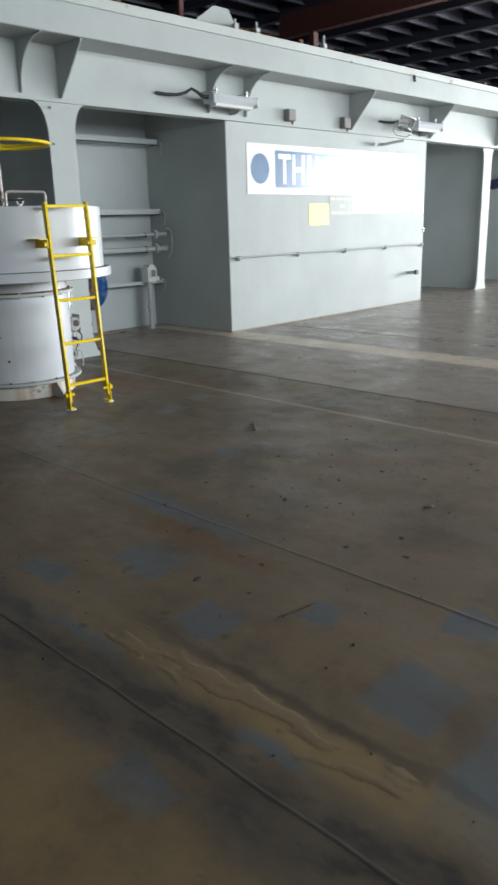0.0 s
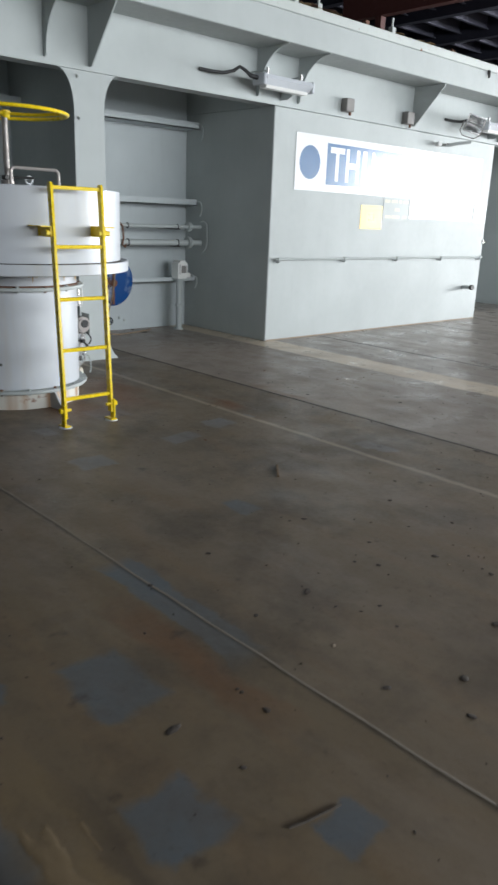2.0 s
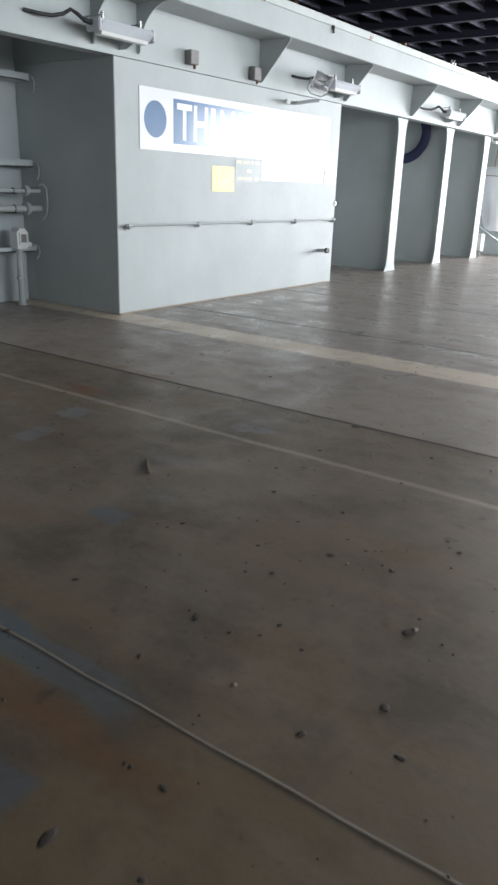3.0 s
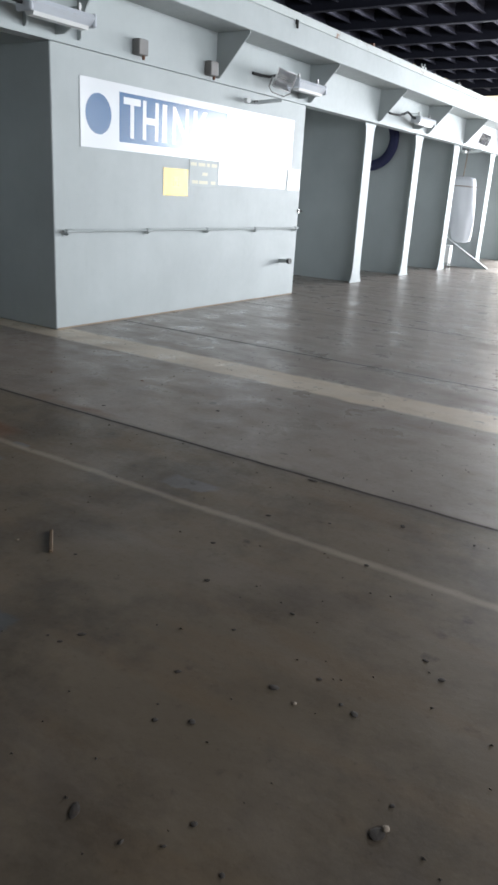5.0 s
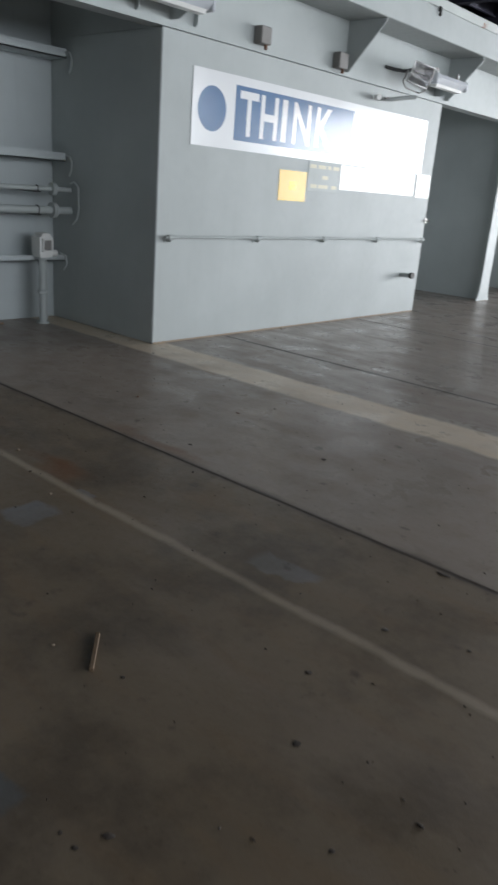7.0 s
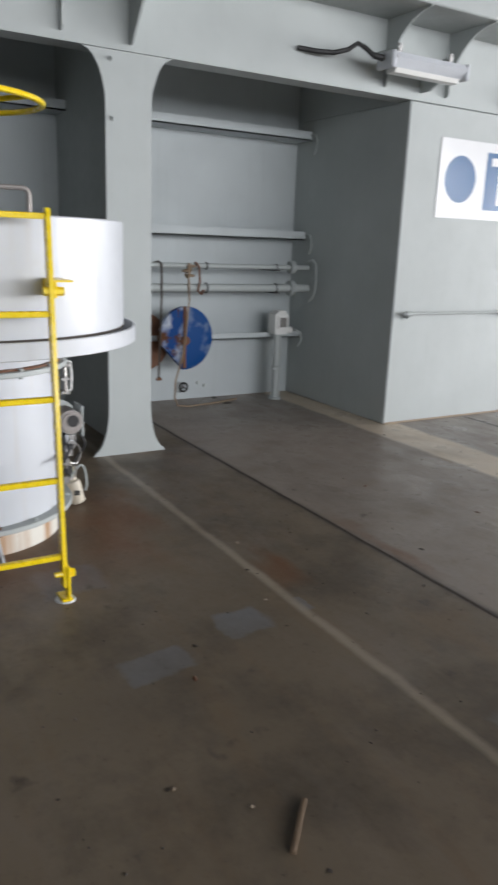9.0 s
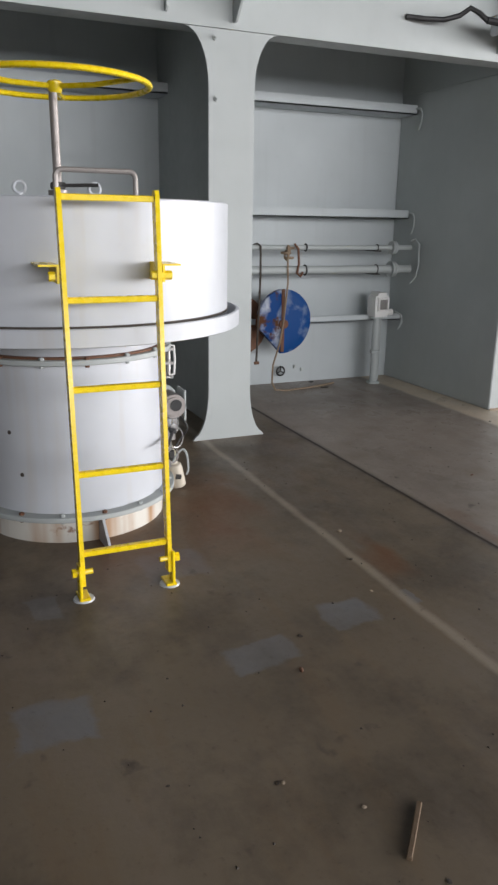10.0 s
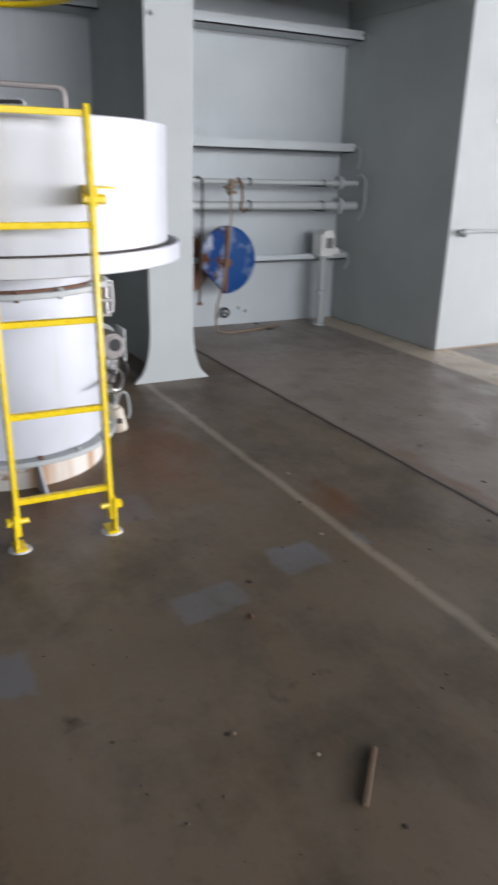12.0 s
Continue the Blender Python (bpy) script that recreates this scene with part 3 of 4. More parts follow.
for y in (-3.624, -3.274):
    bm = slab(B(), [(ladder_x(0.1) - 0.022, 0.06), (ladder_x(0.1) + 0.022, 0.06), (ladder_x(1.5268) + 0.022, 1.512), (ladder_x(1.5268) + 0.012, 1.5297), (ladder_x(1.5268) - 0.012, 1.5297), (ladder_x(1.5268) - 0.022, 1.512)], 1, y - 0.0085, y + 0.0085)
    part("rail", bm, YELLOW, ladder)
    side = 1 if y > -3.4 else -1
    bm = box(B(), (1.87, y + side * 0.012 - 0.006, 0.004), (1.92, y + side * 0.012 + 0.006, 0.15), 0.003)
    box(bm, (1.845, y - 0.022, 0.004), (1.93, y + 0.022, 0.016), 0.003)
    foot = part("foot_bracket", bm, YELLOW, ladder)
    part("bolt", rod(rod(B(), (1.895, y - 0.04, 0.115), (1.895, y + 0.04, 0.115), 0.011, 8), (1.895, y + side * 0.024, 0.115), (1.895, y + side * 0.04, 0.115), 0.019, 6), YELLOW, foot)
    part("deck_pad", lathe(B(), (1.895, y, 0), [(0.0001, 0.0), (0.042, 0.0), (0.039, 0.006), (0.0001, 0.007)], 24), WHITE, foot, "pale deck pad")
    lo, hi = VX + 0.765 - (0.02 if side < 0 else 0.03), ladder_x(1.246) + 0.012
    bm = box(B(), (lo, y + side * 0.018 - 0.004, 1.2066), (hi, y + side * 0.018 + 0.004, 1.2657))
    box(bm, (lo, min(y + side * 0.014, y + side * 0.085), 1.2657), (hi, max(y + side * 0.014, y + side * 0.085), 1.2726))
    stay = part("stay", bm, YELLOW, ladder)
    part("bolt", rod(B(), (ladder_x(1.2312), y - 0.028, 1.2312), (ladder_x(1.2312), y + side * 0.05, 1.2312), 0.017, 6), YELLOW, stay)
for z in (0.187, 0.503, 0.825, 1.148, 1.5):
    t = Matrix.Translation((ladder_x(z), -3.45, z)) @ Matrix.Rotation(radians(4), 4, "Y")
    bm = box(B(), (-0.012, -0.166, -0.011), (0.012, 0.166, 0.011), 0.0025)
    bm.transform(t)
    part("rung", bm, YELLOW, ladder)

STAIN = surface("orange_rust_run", (0.52, 0.37, 0.19), 0.8, dirt=(0.36, 0.17, 0.055), dirt_amount=0.9, grain=20, large=9.0, bump=0.3)
for a0, wide, z0, z1, radius in ((-12, 1.0, 0.905, 0.97, 0.4565), (-9, 1.2, 0.885, 0.97, 0.4565), (-6, 0.9, 0.90, 0.97, 0.4565), (-44, 4, 0.88, 0.93, 0.4555), (48, 7, 0.88, 0.94, 0.4555), (24, 1.5, 0.88, 0.96, 0.4565)):
    bm = B()
    cols = []
    for i in range(11):
        a = radians(a0 - wide + 0.2 * wide * i)
        k = math.sin(math.pi * i / 10) ** 0.6
        dip = z1 - (z1 - z0) * k * (0.8 + 0.2 * math.sin(i * 0.9 + a0))
        cols.append([bm.verts.new((VX + radius * math.cos(a), VY + radius * math.sin(a), z)) for z in (dip - 0.003, z1)])
    for a, b in zip(cols, cols[1:]):
        bm.faces.new((a[0], a[1], b[1], b[0]))
    part("rust_run", bm, STAIN, vent, "orange rust run")
# a slimmer air pipe in the bay behind
PX, PY, PR = -1.27, -4.05, 0.30
pipe = thing("air_pipe", (PX, PY, 0), "white steel air pipe in the bay behind the ventilator", "air pipe")
part("lower_trunk", lathe(B(), (PX, PY, 0), [(PR - 0.02, 0.0), (PR, 0.0), (PR, 0.40), (PR - 0.02, 0.40)], 48), WHITE, pipe)
part("flange", lathe(B(), (PX, PY, 0), [(PR - 0.02, 0.40), (PR + 0.035, 0.40), (PR + 0.035, 0.415), (PR - 0.02, 0.415)], 48), BOXGREY, pipe, "dark flange joint")
part("upper_trunk", lathe(B(), (PX, PY, 0), [(PR - 0.02, 0.415), (PR, 0.418), (PR, 1.0), (0.0001, 1.0)], 48), WHITE, pipe)
part("cover", lathe(B(), (PX, PY, 0), [(0.0001, 1.0), (PR + 0.07, 1.0), (PR + 0.07, 1.2), (PR + 0.06, 1.21), (0.0001, 1.22)], 48), WHITE, pipe, "white cover")
bm = B()
cols = []
for i in range(7):
    a = radians(-35.0 - 1.9 * i)
    cols.append([bm.verts.new((VX + r * math.cos(a), VY + r * math.sin(a), z)) for r, z in ((0.7765, 1.2657), (0.7785, 1.2657), (0.7785, 1.4085), (0.7765, 1.4085))])
for a, b in zip(cols, cols[1:]):
    for k in range(4):
        bm.faces.new((a[k], a[(k + 1) % 4], b[(k + 1) % 4], b[k]))
plate = part("instruction_plate", bm, PLASTIC, vent, "white instruction plate with a yellow drawing")
for z0, z1, a0, a1, mat in ((1.3248, 1.3642, -38.0, -45.0, SIGN_YELLOW), (1.315, 1.3189, -37.5, -46.0, BLACK), (1.3691, 1.3721, -38.5, -45.5, BLACK)):
    bm = B()
    cols = []
    for i in range(5):
        a = radians(a0 + (a1 - a0) * i / 4)
        cols.append([bm.verts.new((VX + 0.7795 * math.cos(a), VY + 0.7795 * math.sin(a), z)) for z in (z0, z1)])
    for a, b in zip(cols, cols[1:]):
        bm.faces.new((a[0], a[1], b[1], b[0]))
    part("print", bm, mat, plate)

# gear on the side of the ventilator trunk: switch box, drive, cables and a hanging float bottle
gear = thing("damper_drive", (0.93, -2.95, 0.0), "steel damper drive with cables on the ventilator trunk", "damper drive")
part("mounting_plate", box(B(), (0.90, -3.03, 0.30), (0.98, -3.015, 0.80), 0.003), DARK_STEEL, gear)
part("conduit", tube(B(), [(0.99, -2.985, 0.84), (0.99, -2.985, 0.66)], 0.012, 8), STEEL, gear)
for z in (0.67, 0.74, 0.81):
    part("clamp", box(B(), (0.965, -3.01, z - 0.008), (1.012, -2.965, z + 0.008), 0.002), STEEL, gear)
part("housing", rod(rod(B(), (0.90, -2.97, 0.52), (1.03, -2.97, 0.52), 0.062, 20), (1.03, -2.97, 0.52), (1.045, -2.97, 0.52), 0.05, 20), WORN_STEEL, gear, "bare metal drive housing")
part("cover", box(B(), (0.91, -2.915, 0.44), (1.03, -2.905, 0.60), 0.003), GREY, gear)
part("dial", rod(B(), (1.045, -2.965, 0.53), (1.052, -2.965, 0.53), 0.03, 16), BLACK, gear, "black dial")
part("valve_body", rod(rod(B(), (0.96, -2.97, 0.33), (0.96, -2.97, 0.46), 0.028, 12), (0.93, -2.97, 0.40), (1.03, -2.97, 0.40), 0.022, 12), STEEL, gear)
part("lever", box(rod(B(), (1.30, -3.09, 0.40), (1.05, -2.985, 0.395), 0.008, 8), (1.03, -3.0, 0.385), (1.06, -2.97, 0.41), 0.003), BLACK, gear, "black lever")
part("cable", tube(B(), [(1.0 + 0.02 * math.sin(i * 0.7), -2.93 + 0.035 * math.sin(i * 0.45), 0.46 - 0.02 * i) for i in range(10)], 0.006, 6), BLACK, gear)
part("green_cable", tube(B(), [(0.98, -2.97 + 0.09 * math.sin(radians(10 * i)), 0.20 + 0.09 * math.sin(radians(20 * i)) * (1 if i < 9 else 0.3) - 0.004 * i) for i in range(13)], 0.006, 6), SIGN_GREY, gear)
part("bracket_plate", slab(B(), [(-3.01, 0.62), (-2.93, 0.585), (-2.905, 0.56), (-2.905, 0.42), (-2.94, 0.40), (-3.01, 0.40)], 0, 0.84, 0.848), GREY, gear, "pale bracket plate")
part("sight_tube", tube(B(), [(0.99, -2.995, 0.83), (0.99, -2.955, 0.825), (0.99, -2.95, 0.75), (0.99, -2.955, 0.68), (0.99, -2.995, 0.675)], 0.006, 8), PLASTIC, gear, "pale bent tube")
part("motor", lathe(B(), (0.985, -2.965, 0.43), [(0.0001, -0.03), (0.03, -0.03), (0.034, -0.02), (0.034, 0.02), (0.026, 0.03), (0.0001, 0.032)], 18), ALUMINIUM, gear, "bright metal motor")
part("wire_loop", tube(B(), [(1.0, -2.95 + 0.035 * math.cos(radians(a)), 0.345 + 0.055 * math.sin(radians(a))) for a in range(-120, 121, 20)], 0.004, 6), STEEL, gear)
part("wire_loop", tube(B(), [(0.985, -2.965 + 0.028 * math.cos(radians(a)), 0.245 + 0.04 * math.sin(radians(a))) for a in range(-150, 151, 25)], 0.004, 6), WORN_STEEL, gear)
for i, (y, z) in enumerate(((-2.985, 0.30), (-2.972, 0.25), (-2.99, 0.20))):
    part("union_nut", rod(B(), (0.97, y, z - 0.018), (0.97, y, z + 0.018), 0.02, 6), STEEL if i != 1 else DARK_STEEL, gear)
BX, BY = 0.81, -2.88
bottle = thing("float_bottle", (BX, BY, 0.0), "stained cream plastic bottle leaning beside the ventilator foot", "bottle")
lean = Matrix.Translation((BX, BY, 0.008)) @ Matrix.Rotation(radians(13), 4, "X")
bm = lathe(B(), (0, 0, 0), [(0.0001, 0.0), (0.038, 0.0), (0.043, 0.006), (0.044, 0.11), (0.040, 0.128), (0.028, 0.136), (0.0001, 0.137)], 24)
bm.transform(lean)
part("bottle_body", bm, CREAM_PLASTIC, bottle)
bm = rod(B(), (0, 0, 0.137), (0, 0, 0.156), 0.027, 16)
bm.transform(lean)
part("bottle_cap", bm, CREAM_PLASTIC, bottle, "cream cap")
bm = slab(B(), [(-0.02, 0.06), (0.012, 0.05), (0.02, 0.075), (-0.008, 0.088)], 0, 0.0435, 0.0455)
bm.transform(lean)
part("torn_label", bm, DARK_STEEL, bottle, "dark torn label")
part("hose", tube(B(), [(BX, BY - 0.035, 0.155), (BX + 0.01, BY - 0.04, 0.21), (BX + 0.03, BY - 0.06, 0.25), (BX + 0.06, BY - 0.085, 0.262), (BX + 0.12, BY - 0.10, 0.245)], 0.010, 8), BLACK, bottle, "black hose")
part("cord", tube(B(), [(BX + 0.02, BY - 0.025, 0.155), (BX + 0.03, BY - 0.03, 0.215), (BX + 0.05, BY - 0.055, 0.265), (BX + 0.08, BY - 0.085, 0.272), (BX + 0.13, BY - 0.105, 0.25)], 0.005, 6), CREAM, bottle, "pale yellow cord")

# ---- sign, plates and rail on the deckhouse ----
sign = thing("safety_sign", (0, 2.25, 1.7), "glossy white sign plate with blue print on grey wall", "sign")
part("plate", box(B(), (0.0, 0.346, 1.684), (0.006, 4.21, 2.288), 0.001), SIGN_WHITE, sign)
part("blue_disc", slab(B(), [(0.583 + 0.172 * math.cos(2 * math.pi * i / 48), 1.988 + 0.18 * math.sin(2 * math.pi * i / 48)) for i in range(48)], 0, 0.006, 0.0068), SIGN_BLUE, sign, "blue disc")
# print stops after the K; the blank white beyond stands for washed-out glare
part("blue_panel", box(B(), (0.006, 0.866, 1.765), (0.0068, 2.68, 2.215)), SIGN_BLUE, sign, "blue panel")
for i, (ch, yc, w) in enumerate((("T", 1.05, 0.25), ("H", 1.33, 0.245), ("I", 1.55, 0.075), ("N", 1.82, 0.27), ("K", 2.185, 0.28))):
    cu = bpy.data.curves.new("letter", "FONT")
    cu.body, cu.size, cu.extrude, cu.offset, cu.align_x = ch, 1.0, 0.0002, 0.018, "CENTER"
    ob = new("letter_source", cu)
    me = bpy.data.meshes.new_from_object(ob.evaluated_get(bpy.context.evaluated_depsgraph_get()))
    bpy.data.objects.remove(ob)
    bm = B()
    bm.from_mesh(me)
    xs, ys = [v.co.x for v in bm.verts], [v.co.y for v in bm.verts]
    sx, sy = w / (max(xs) - min(xs)), 0.37 / (max(ys) - min(ys))
    mx, my = (max(xs) + min(xs)) / 2, min(ys)
    for v in bm.verts:
        v.co = ((0.0072 + v.co.z, yc + (v.co.x - mx) * sx, 1.808 + (v.co.y - my) * sy))
    part("letter", bm, SIGN_WHITE, sign, "white letter " + ch, None)

plate = thing("yellow_notice", (0, 1.745, 1.294), "square yellow notice plate on grey wall", "notice")
part("plate", box(B(), (0.0, 1.552, 1.281), (0.004, 1.982, 1.566), 0.001), SIGN_YELLOW, plate)
part("print", box(B(), (0.004, 1.71, 1.385), (0.0044, 1.82, 1.465)), YELLOW, plate, "faded print")
plate = thing("instruction_notice", (0, 2.25, 1.41), "grey notice plate with faded yellow lettering", "notice")
part("plate", box(B(), (0.0, 1.998, 1.387), (0.004, 2.545, 1.674), 0.001), SIGN_GREY, plate)
for z, runs in ((1.63, ((2.02, 2.13), (2.16, 2.29), (2.32, 2.38), (2.41, 2.52))), (1.53, ((2.24, 2.34),)), (1.44, ((2.05, 2.16), (2.18, 2.35), (2.41, 2.50)))):
    for a, b in runs:
        part("lettering", box(B(), (0.004, a, z - 0.018), (0.0046, b, z + 0.018)), CREAM, plate)
for y0, y1, z0, z1 in ((2.555, 4.085, 1.43, 1.674), (4.155, 4.46, 1.42, 1.684)):
    solid("white_notice", box(B(), (0.0, y0, z0), (0.005, y1, z1), 0.001), SIGN_WHITE, "glossy white notice plate on grey wall", "notice", (0, y0, z0), "notices on the deckhouse")

rail = thing("storm_rail", (0.06, 2.25, 0.9), "grey painted steel storm rail along the deckhouse wall", "handrail")
part("bar", tube(B(), [(0.06, 0.06, 0.925), (0.06, 2.2, 0.925), (0.06, 4.42, 0.925)], 0.011, 10), GREY, rail)
for y in (0.12, 1.26, 2.32, 3.35, 4.38):
    bm = tube(B(), [(-0.002, y, 0.895), (0.045, y, 0.89), (0.06, y, 0.90), (0.06, y, 0.922)], 0.010, 8)
    rod(bm, (-0.002, y, 0.895), (0.006, y, 0.895), 0.028, 14)
    rod(bm, (0.06, y - 0.03, 0.925), (0.06, y + 0.03, 0.925), 0.020, 10)
    part("bracket", bm, GREY, rail)
stub = thing("pipe_stub", (0.0, 4.05, 0.49), "dark capped pipe stub on the deckhouse wall", "pipe")
part("pipe", rod(B(), (-0.002, 4.08, 0.485), (0.15, 4.06, 0.495), 0.026, 14), GREY, stub)
part("cap", rod(B(), (0.15, 4.06, 0.495), (0.19, 4.055, 0.497), 0.038, 12), DARK_STEEL, stub, "dark cap")
hook = thing("corner_fitting", (0.03, 4.47, 1.15), "small steel fitting on the deckhouse corner", "fitting")
part("lug", box(rod(B(), (0.0, 4.48, 1.15), (0.05, 4.53, 1.15), 0.012, 8), (-0.01, 4.47, 1.12), (0.02, 4.5, 1.18), 0.003), STEEL, hook)
for y, w, z0, z1 in ((1.14, 0.085, 2.57, 2.71), (2.31, 0.09, 2.555, 2.70)):
    j = thing("junction_box", (0, y, z0), "small weathered junction box on the girder", "junction box", "boxes on the girder")
    part("body", box(B(), (-0.004, y - w, z0), (0.09, y + w * 0.6, z1), 0.008), BOXGREY, j)
    part("gland", rod(B(), (0.05, y + 0.02, z0 - 0.035), (0.05, y + 0.02, z0), 0.016, 10), RUST, j, "rusty cable gland")


# ---- lamps under the girder ----
def strip_lamp(y):
    """A fluorescent deck lamp on a bracket, with its cable."""
    at = thing("strip_lamp", (0.24, y, 2.666), "white fluorescent deck lamp under the girder", "lamp", "deck lamps")
    body = slab(B(), [(0.17, 2.721), (0.33, 2.721), (0.345, 2.686), (0.30, 2.631), (0.20, 2.631), (0.155, 2.686)], 1, y - 0.33, y + 0.33)
    part("housing", body, WHITE, at)
    part("diffuser", slab(B(), [(0.195, 2.630), (0.305, 2.630), (0.29, 2.601), (0.21, 2.601)], 1, y - 0.30, y + 0.30), PLASTIC, at, "milky diffuser")
    for s in (-1, 1):
        part("end_cap", box(B(), (0.16, y + s * 0.345 - 0.02, 2.621), (0.34, y + s * 0.345 + 0.02, 2.731), 0.012), WHITE, at)
        part("hanger", box(box(B(), (-0.004, y + s * 0.25 - 0.015, 2.766), (0.26, y + s * 0.25 + 0.015, 2.774)), (0.24, y + s * 0.25 - 0.015, 2.716), (0.248, y + s * 0.25 + 0.015, 2.771)), GREY, at)
        part("clamp", rod(B(), (0.25, y + s * 0.24, 2.716), (0.25, y + s * 0.24, 2.796), 0.018, 8), STEEL, at)
    part("gland", rod(B(), (0.24, y - 0.365, 2.686), (0.22, y - 0.44, 2.696), 0.022, 10), BLACK, at, "black cable gland")
    part("cable", tube(B(), [(0.22, y - 0.44, 2.696), (0.20, y - 0.49, 2.736), (0.17, y - 0.54, 2.766), (0.13, y - 0.59, 2.726), (0.09, y - 0.68, 2.701), (0.05, y - 0.80, 2.701), (0.01, y - 0.92, 2.711)], 0.017, 8), BLACK, at, "black cable")
    part("drop_plate", slab(B(), [(-0.002, 2.566), (0.10, 2.566), (0.24, 2.626), (0.24, 2.666), (-0.002, 2.666)], 1, y + 0.2, y + 0.212), GREY, at)
    return at


lamp = strip_lamp(-0.125)
for dy in (4.20, 8.25):
    copy_thing(lamp, pose(0.24, -0.125 + dy, 2.666))


def floodlight(y):
    f = thing("floodlight", (0.30, y, 2.416), "steel floodlight in a wire guard on an arm", "floodlight", "floodlights")
    tilt = Matrix.Translation((0.30, y, 2.666)) @ Matrix.Rotation(radians(-42), 4, "Z") @ Matrix.Rotation(radians(16), 4, "Y") @ Matrix.Rotation(radians(-14), 4, "X") @ Matrix.Scale(0.8, 4)
    # open trough: a back with four flaring sides, lined with a bright reflector
    for name, mat, depth, grow in (("housing", ALUMINIUM, -0.075, 1.06), ("reflector", ALUMINIUM, -0.055, 1.0)):
        bm = B()
        front = [bm.verts.new((0.06, sy * 0.135 * grow, sz * 0.12 * grow)) for sy, sz in ((-1, -1), (1, -1), (1, 1), (-1, 1))]
        back = [bm.verts.new((depth, sy * 0.075 * grow, sz * 0.06 * grow)) for sy, sz in ((-1, -1), (1, -1), (1, 1), (-1, 1))]
        bm.faces.new(back)
        for k in range(4):
            bm.faces.new((front[k], front[(k + 1) % 4], back[(k + 1) % 4], back[k]))
        bm.transform(tilt)
        part(name, bm, mat, f)
    bm = rod(B(), (-0.01, -0.06, 0), (-0.01, 0.06, 0), 0.012, 10)
    bm.transform(tilt)
    part("lamp_tube", bm, PLASTIC, f)
    bm = box(B(), (0.061, -0.13, -0.115), (0.065, 0.13, 0.115))
    bm.transform(tilt)
    part("glass", bm, GLASS, f)
    bm = B()
    for sy in (-1, 1):
        box(bm, (0.055, sy * 0.143 - 0.009, -0.135), (0.075, sy * 0.143 + 0.009, 0.135))
        box(bm, (0.055, -0.134, sy * 0.127 - 0.009), (0.075, 0.134, sy * 0.127 + 0.009))
    bm.transform(tilt)
    part("bezel", bm, ALUMINIUM, f)
    for k in (-1, 1):
        bm = tube(B(), [(0.07, k * 0.15, -0.13), (0.10, k * 0.15, -0.05), (0.10, k * 0.15, 0.05), (0.07, k * 0.15, 0.13)], 0.006, 6)
        tube(bm, [(0.07, -0.15, k * 0.13), (0.10, -0.05, k * 0.13), (0.10, 0.05, k * 0.13), (0.07, 0.15, k * 0.13)], 0.006, 6)
        bm.transform(tilt)
        part("guard_wire", bm, STEEL, f)
    bm = tube(B(), [(0.0, -0.17, 0.0), (-0.02, -0.17, -0.16), (-0.02, -0.10, -0.22), (-0.02, 0.10, -0.22), (-0.02, 0.17, -0.16), (0.0, 0.17, 0.0)], 0.010, 8)
    bm.transform(tilt)
    part("yoke", bm, STEEL, f)
    part("arm", tube(B(), [(-0.05, y - 0.34, 2.511), (-0.01, y - 0.33, 2.386), (0.12, y - 0.25, 2.386), (0.22, y - 0.12, 2.416), (0.30, y - 0.02, 2.436)], 0.022, 10), GREY, f)
    part("arm_stay", slab(B(), [(y - 0.34, 2.375), (y - 0.02, 2.421), (y - 0.02, 2.441), (y - 0.34, 2.396)], 0, 0.12, 0.128), DARK_STEEL, f)
    part("arm_knob", rod(B(), (0.05, y - 0.42, 2.385), (0.12, y - 0.45, 2.385), 0.03, 12), PLASTIC, f, "pale round knob")
    part("cable", tube(B(), [(0.25, y + 0.05, 2.746), (0.24, y + 0.16, 2.706), (0.22, y + 0.26, 2.766), (0.19, y + 0.32, 2.746)], 0.013, 8), BLACK, f, "black cable")
    return f


flood = floodlight(3.39)
copy_thing(flood, pose(0.30, 11.4, 2.416))

# ---- bay with pipes, pump post and blue drum lid ----
for z, r, name in ((1.228, 0.021, "small"), (1.045, 0.034, "large")):
    pipe = thing("pipe_run", (-1.13, -1.1, z), name + " grey pipe with a flange along the hull side", "pipe", "pipes in the bay")
    part("pipe", rod(B(), (-1.13, -2.235, z), (-1.13, -0.085, z), r, 16), GREY, pipe)
    part("flange", rod(rod(B(), (-1.13, -0.275, z), (-1.13, -0.255, z), r + 0.034, 20), (-1.13, -0.25, z), (-1.13, -0.232, z), r + 0.034, 20), GREY, pipe)
    part("end_cap", rod(B(), (-1.13, -0.085, z), (-1.13, -0.07, z), r * 1.12, 16), GREY, pipe)
    for y in (-2.0, -0.42):
        bm = box(B(), (BACK, y - 0.025, z - r - 0.012), (-1.10, y + 0.025, z - r - 0.002))
        tube(bm, [(-1.13 + (r + 0.005) * math.cos(radians(a)), y, z + (r + 0.005) * math.sin(radians(a))) for a in range(0, 361, 30)], 0.005, 6)
        part("pipe_clip", bm, DARK_STEEL, pipe)
tube_loop = thing("bent_rod", (-1.05, -0.03, 0.9), "thin bent white rod at the end of the pipes", "rod")
part("rod", tube(B(), [(-1.12, -0.075, 1.285), (-1.09, -0.055, 1.30), (-1.04, -0.045, 1.26), (-1.03, -0.045, 1.08), (-1.05, -0.05, 0.98), (-1.11, -0.06, 0.925)], 0.008, 8), GREY, tube_loop)

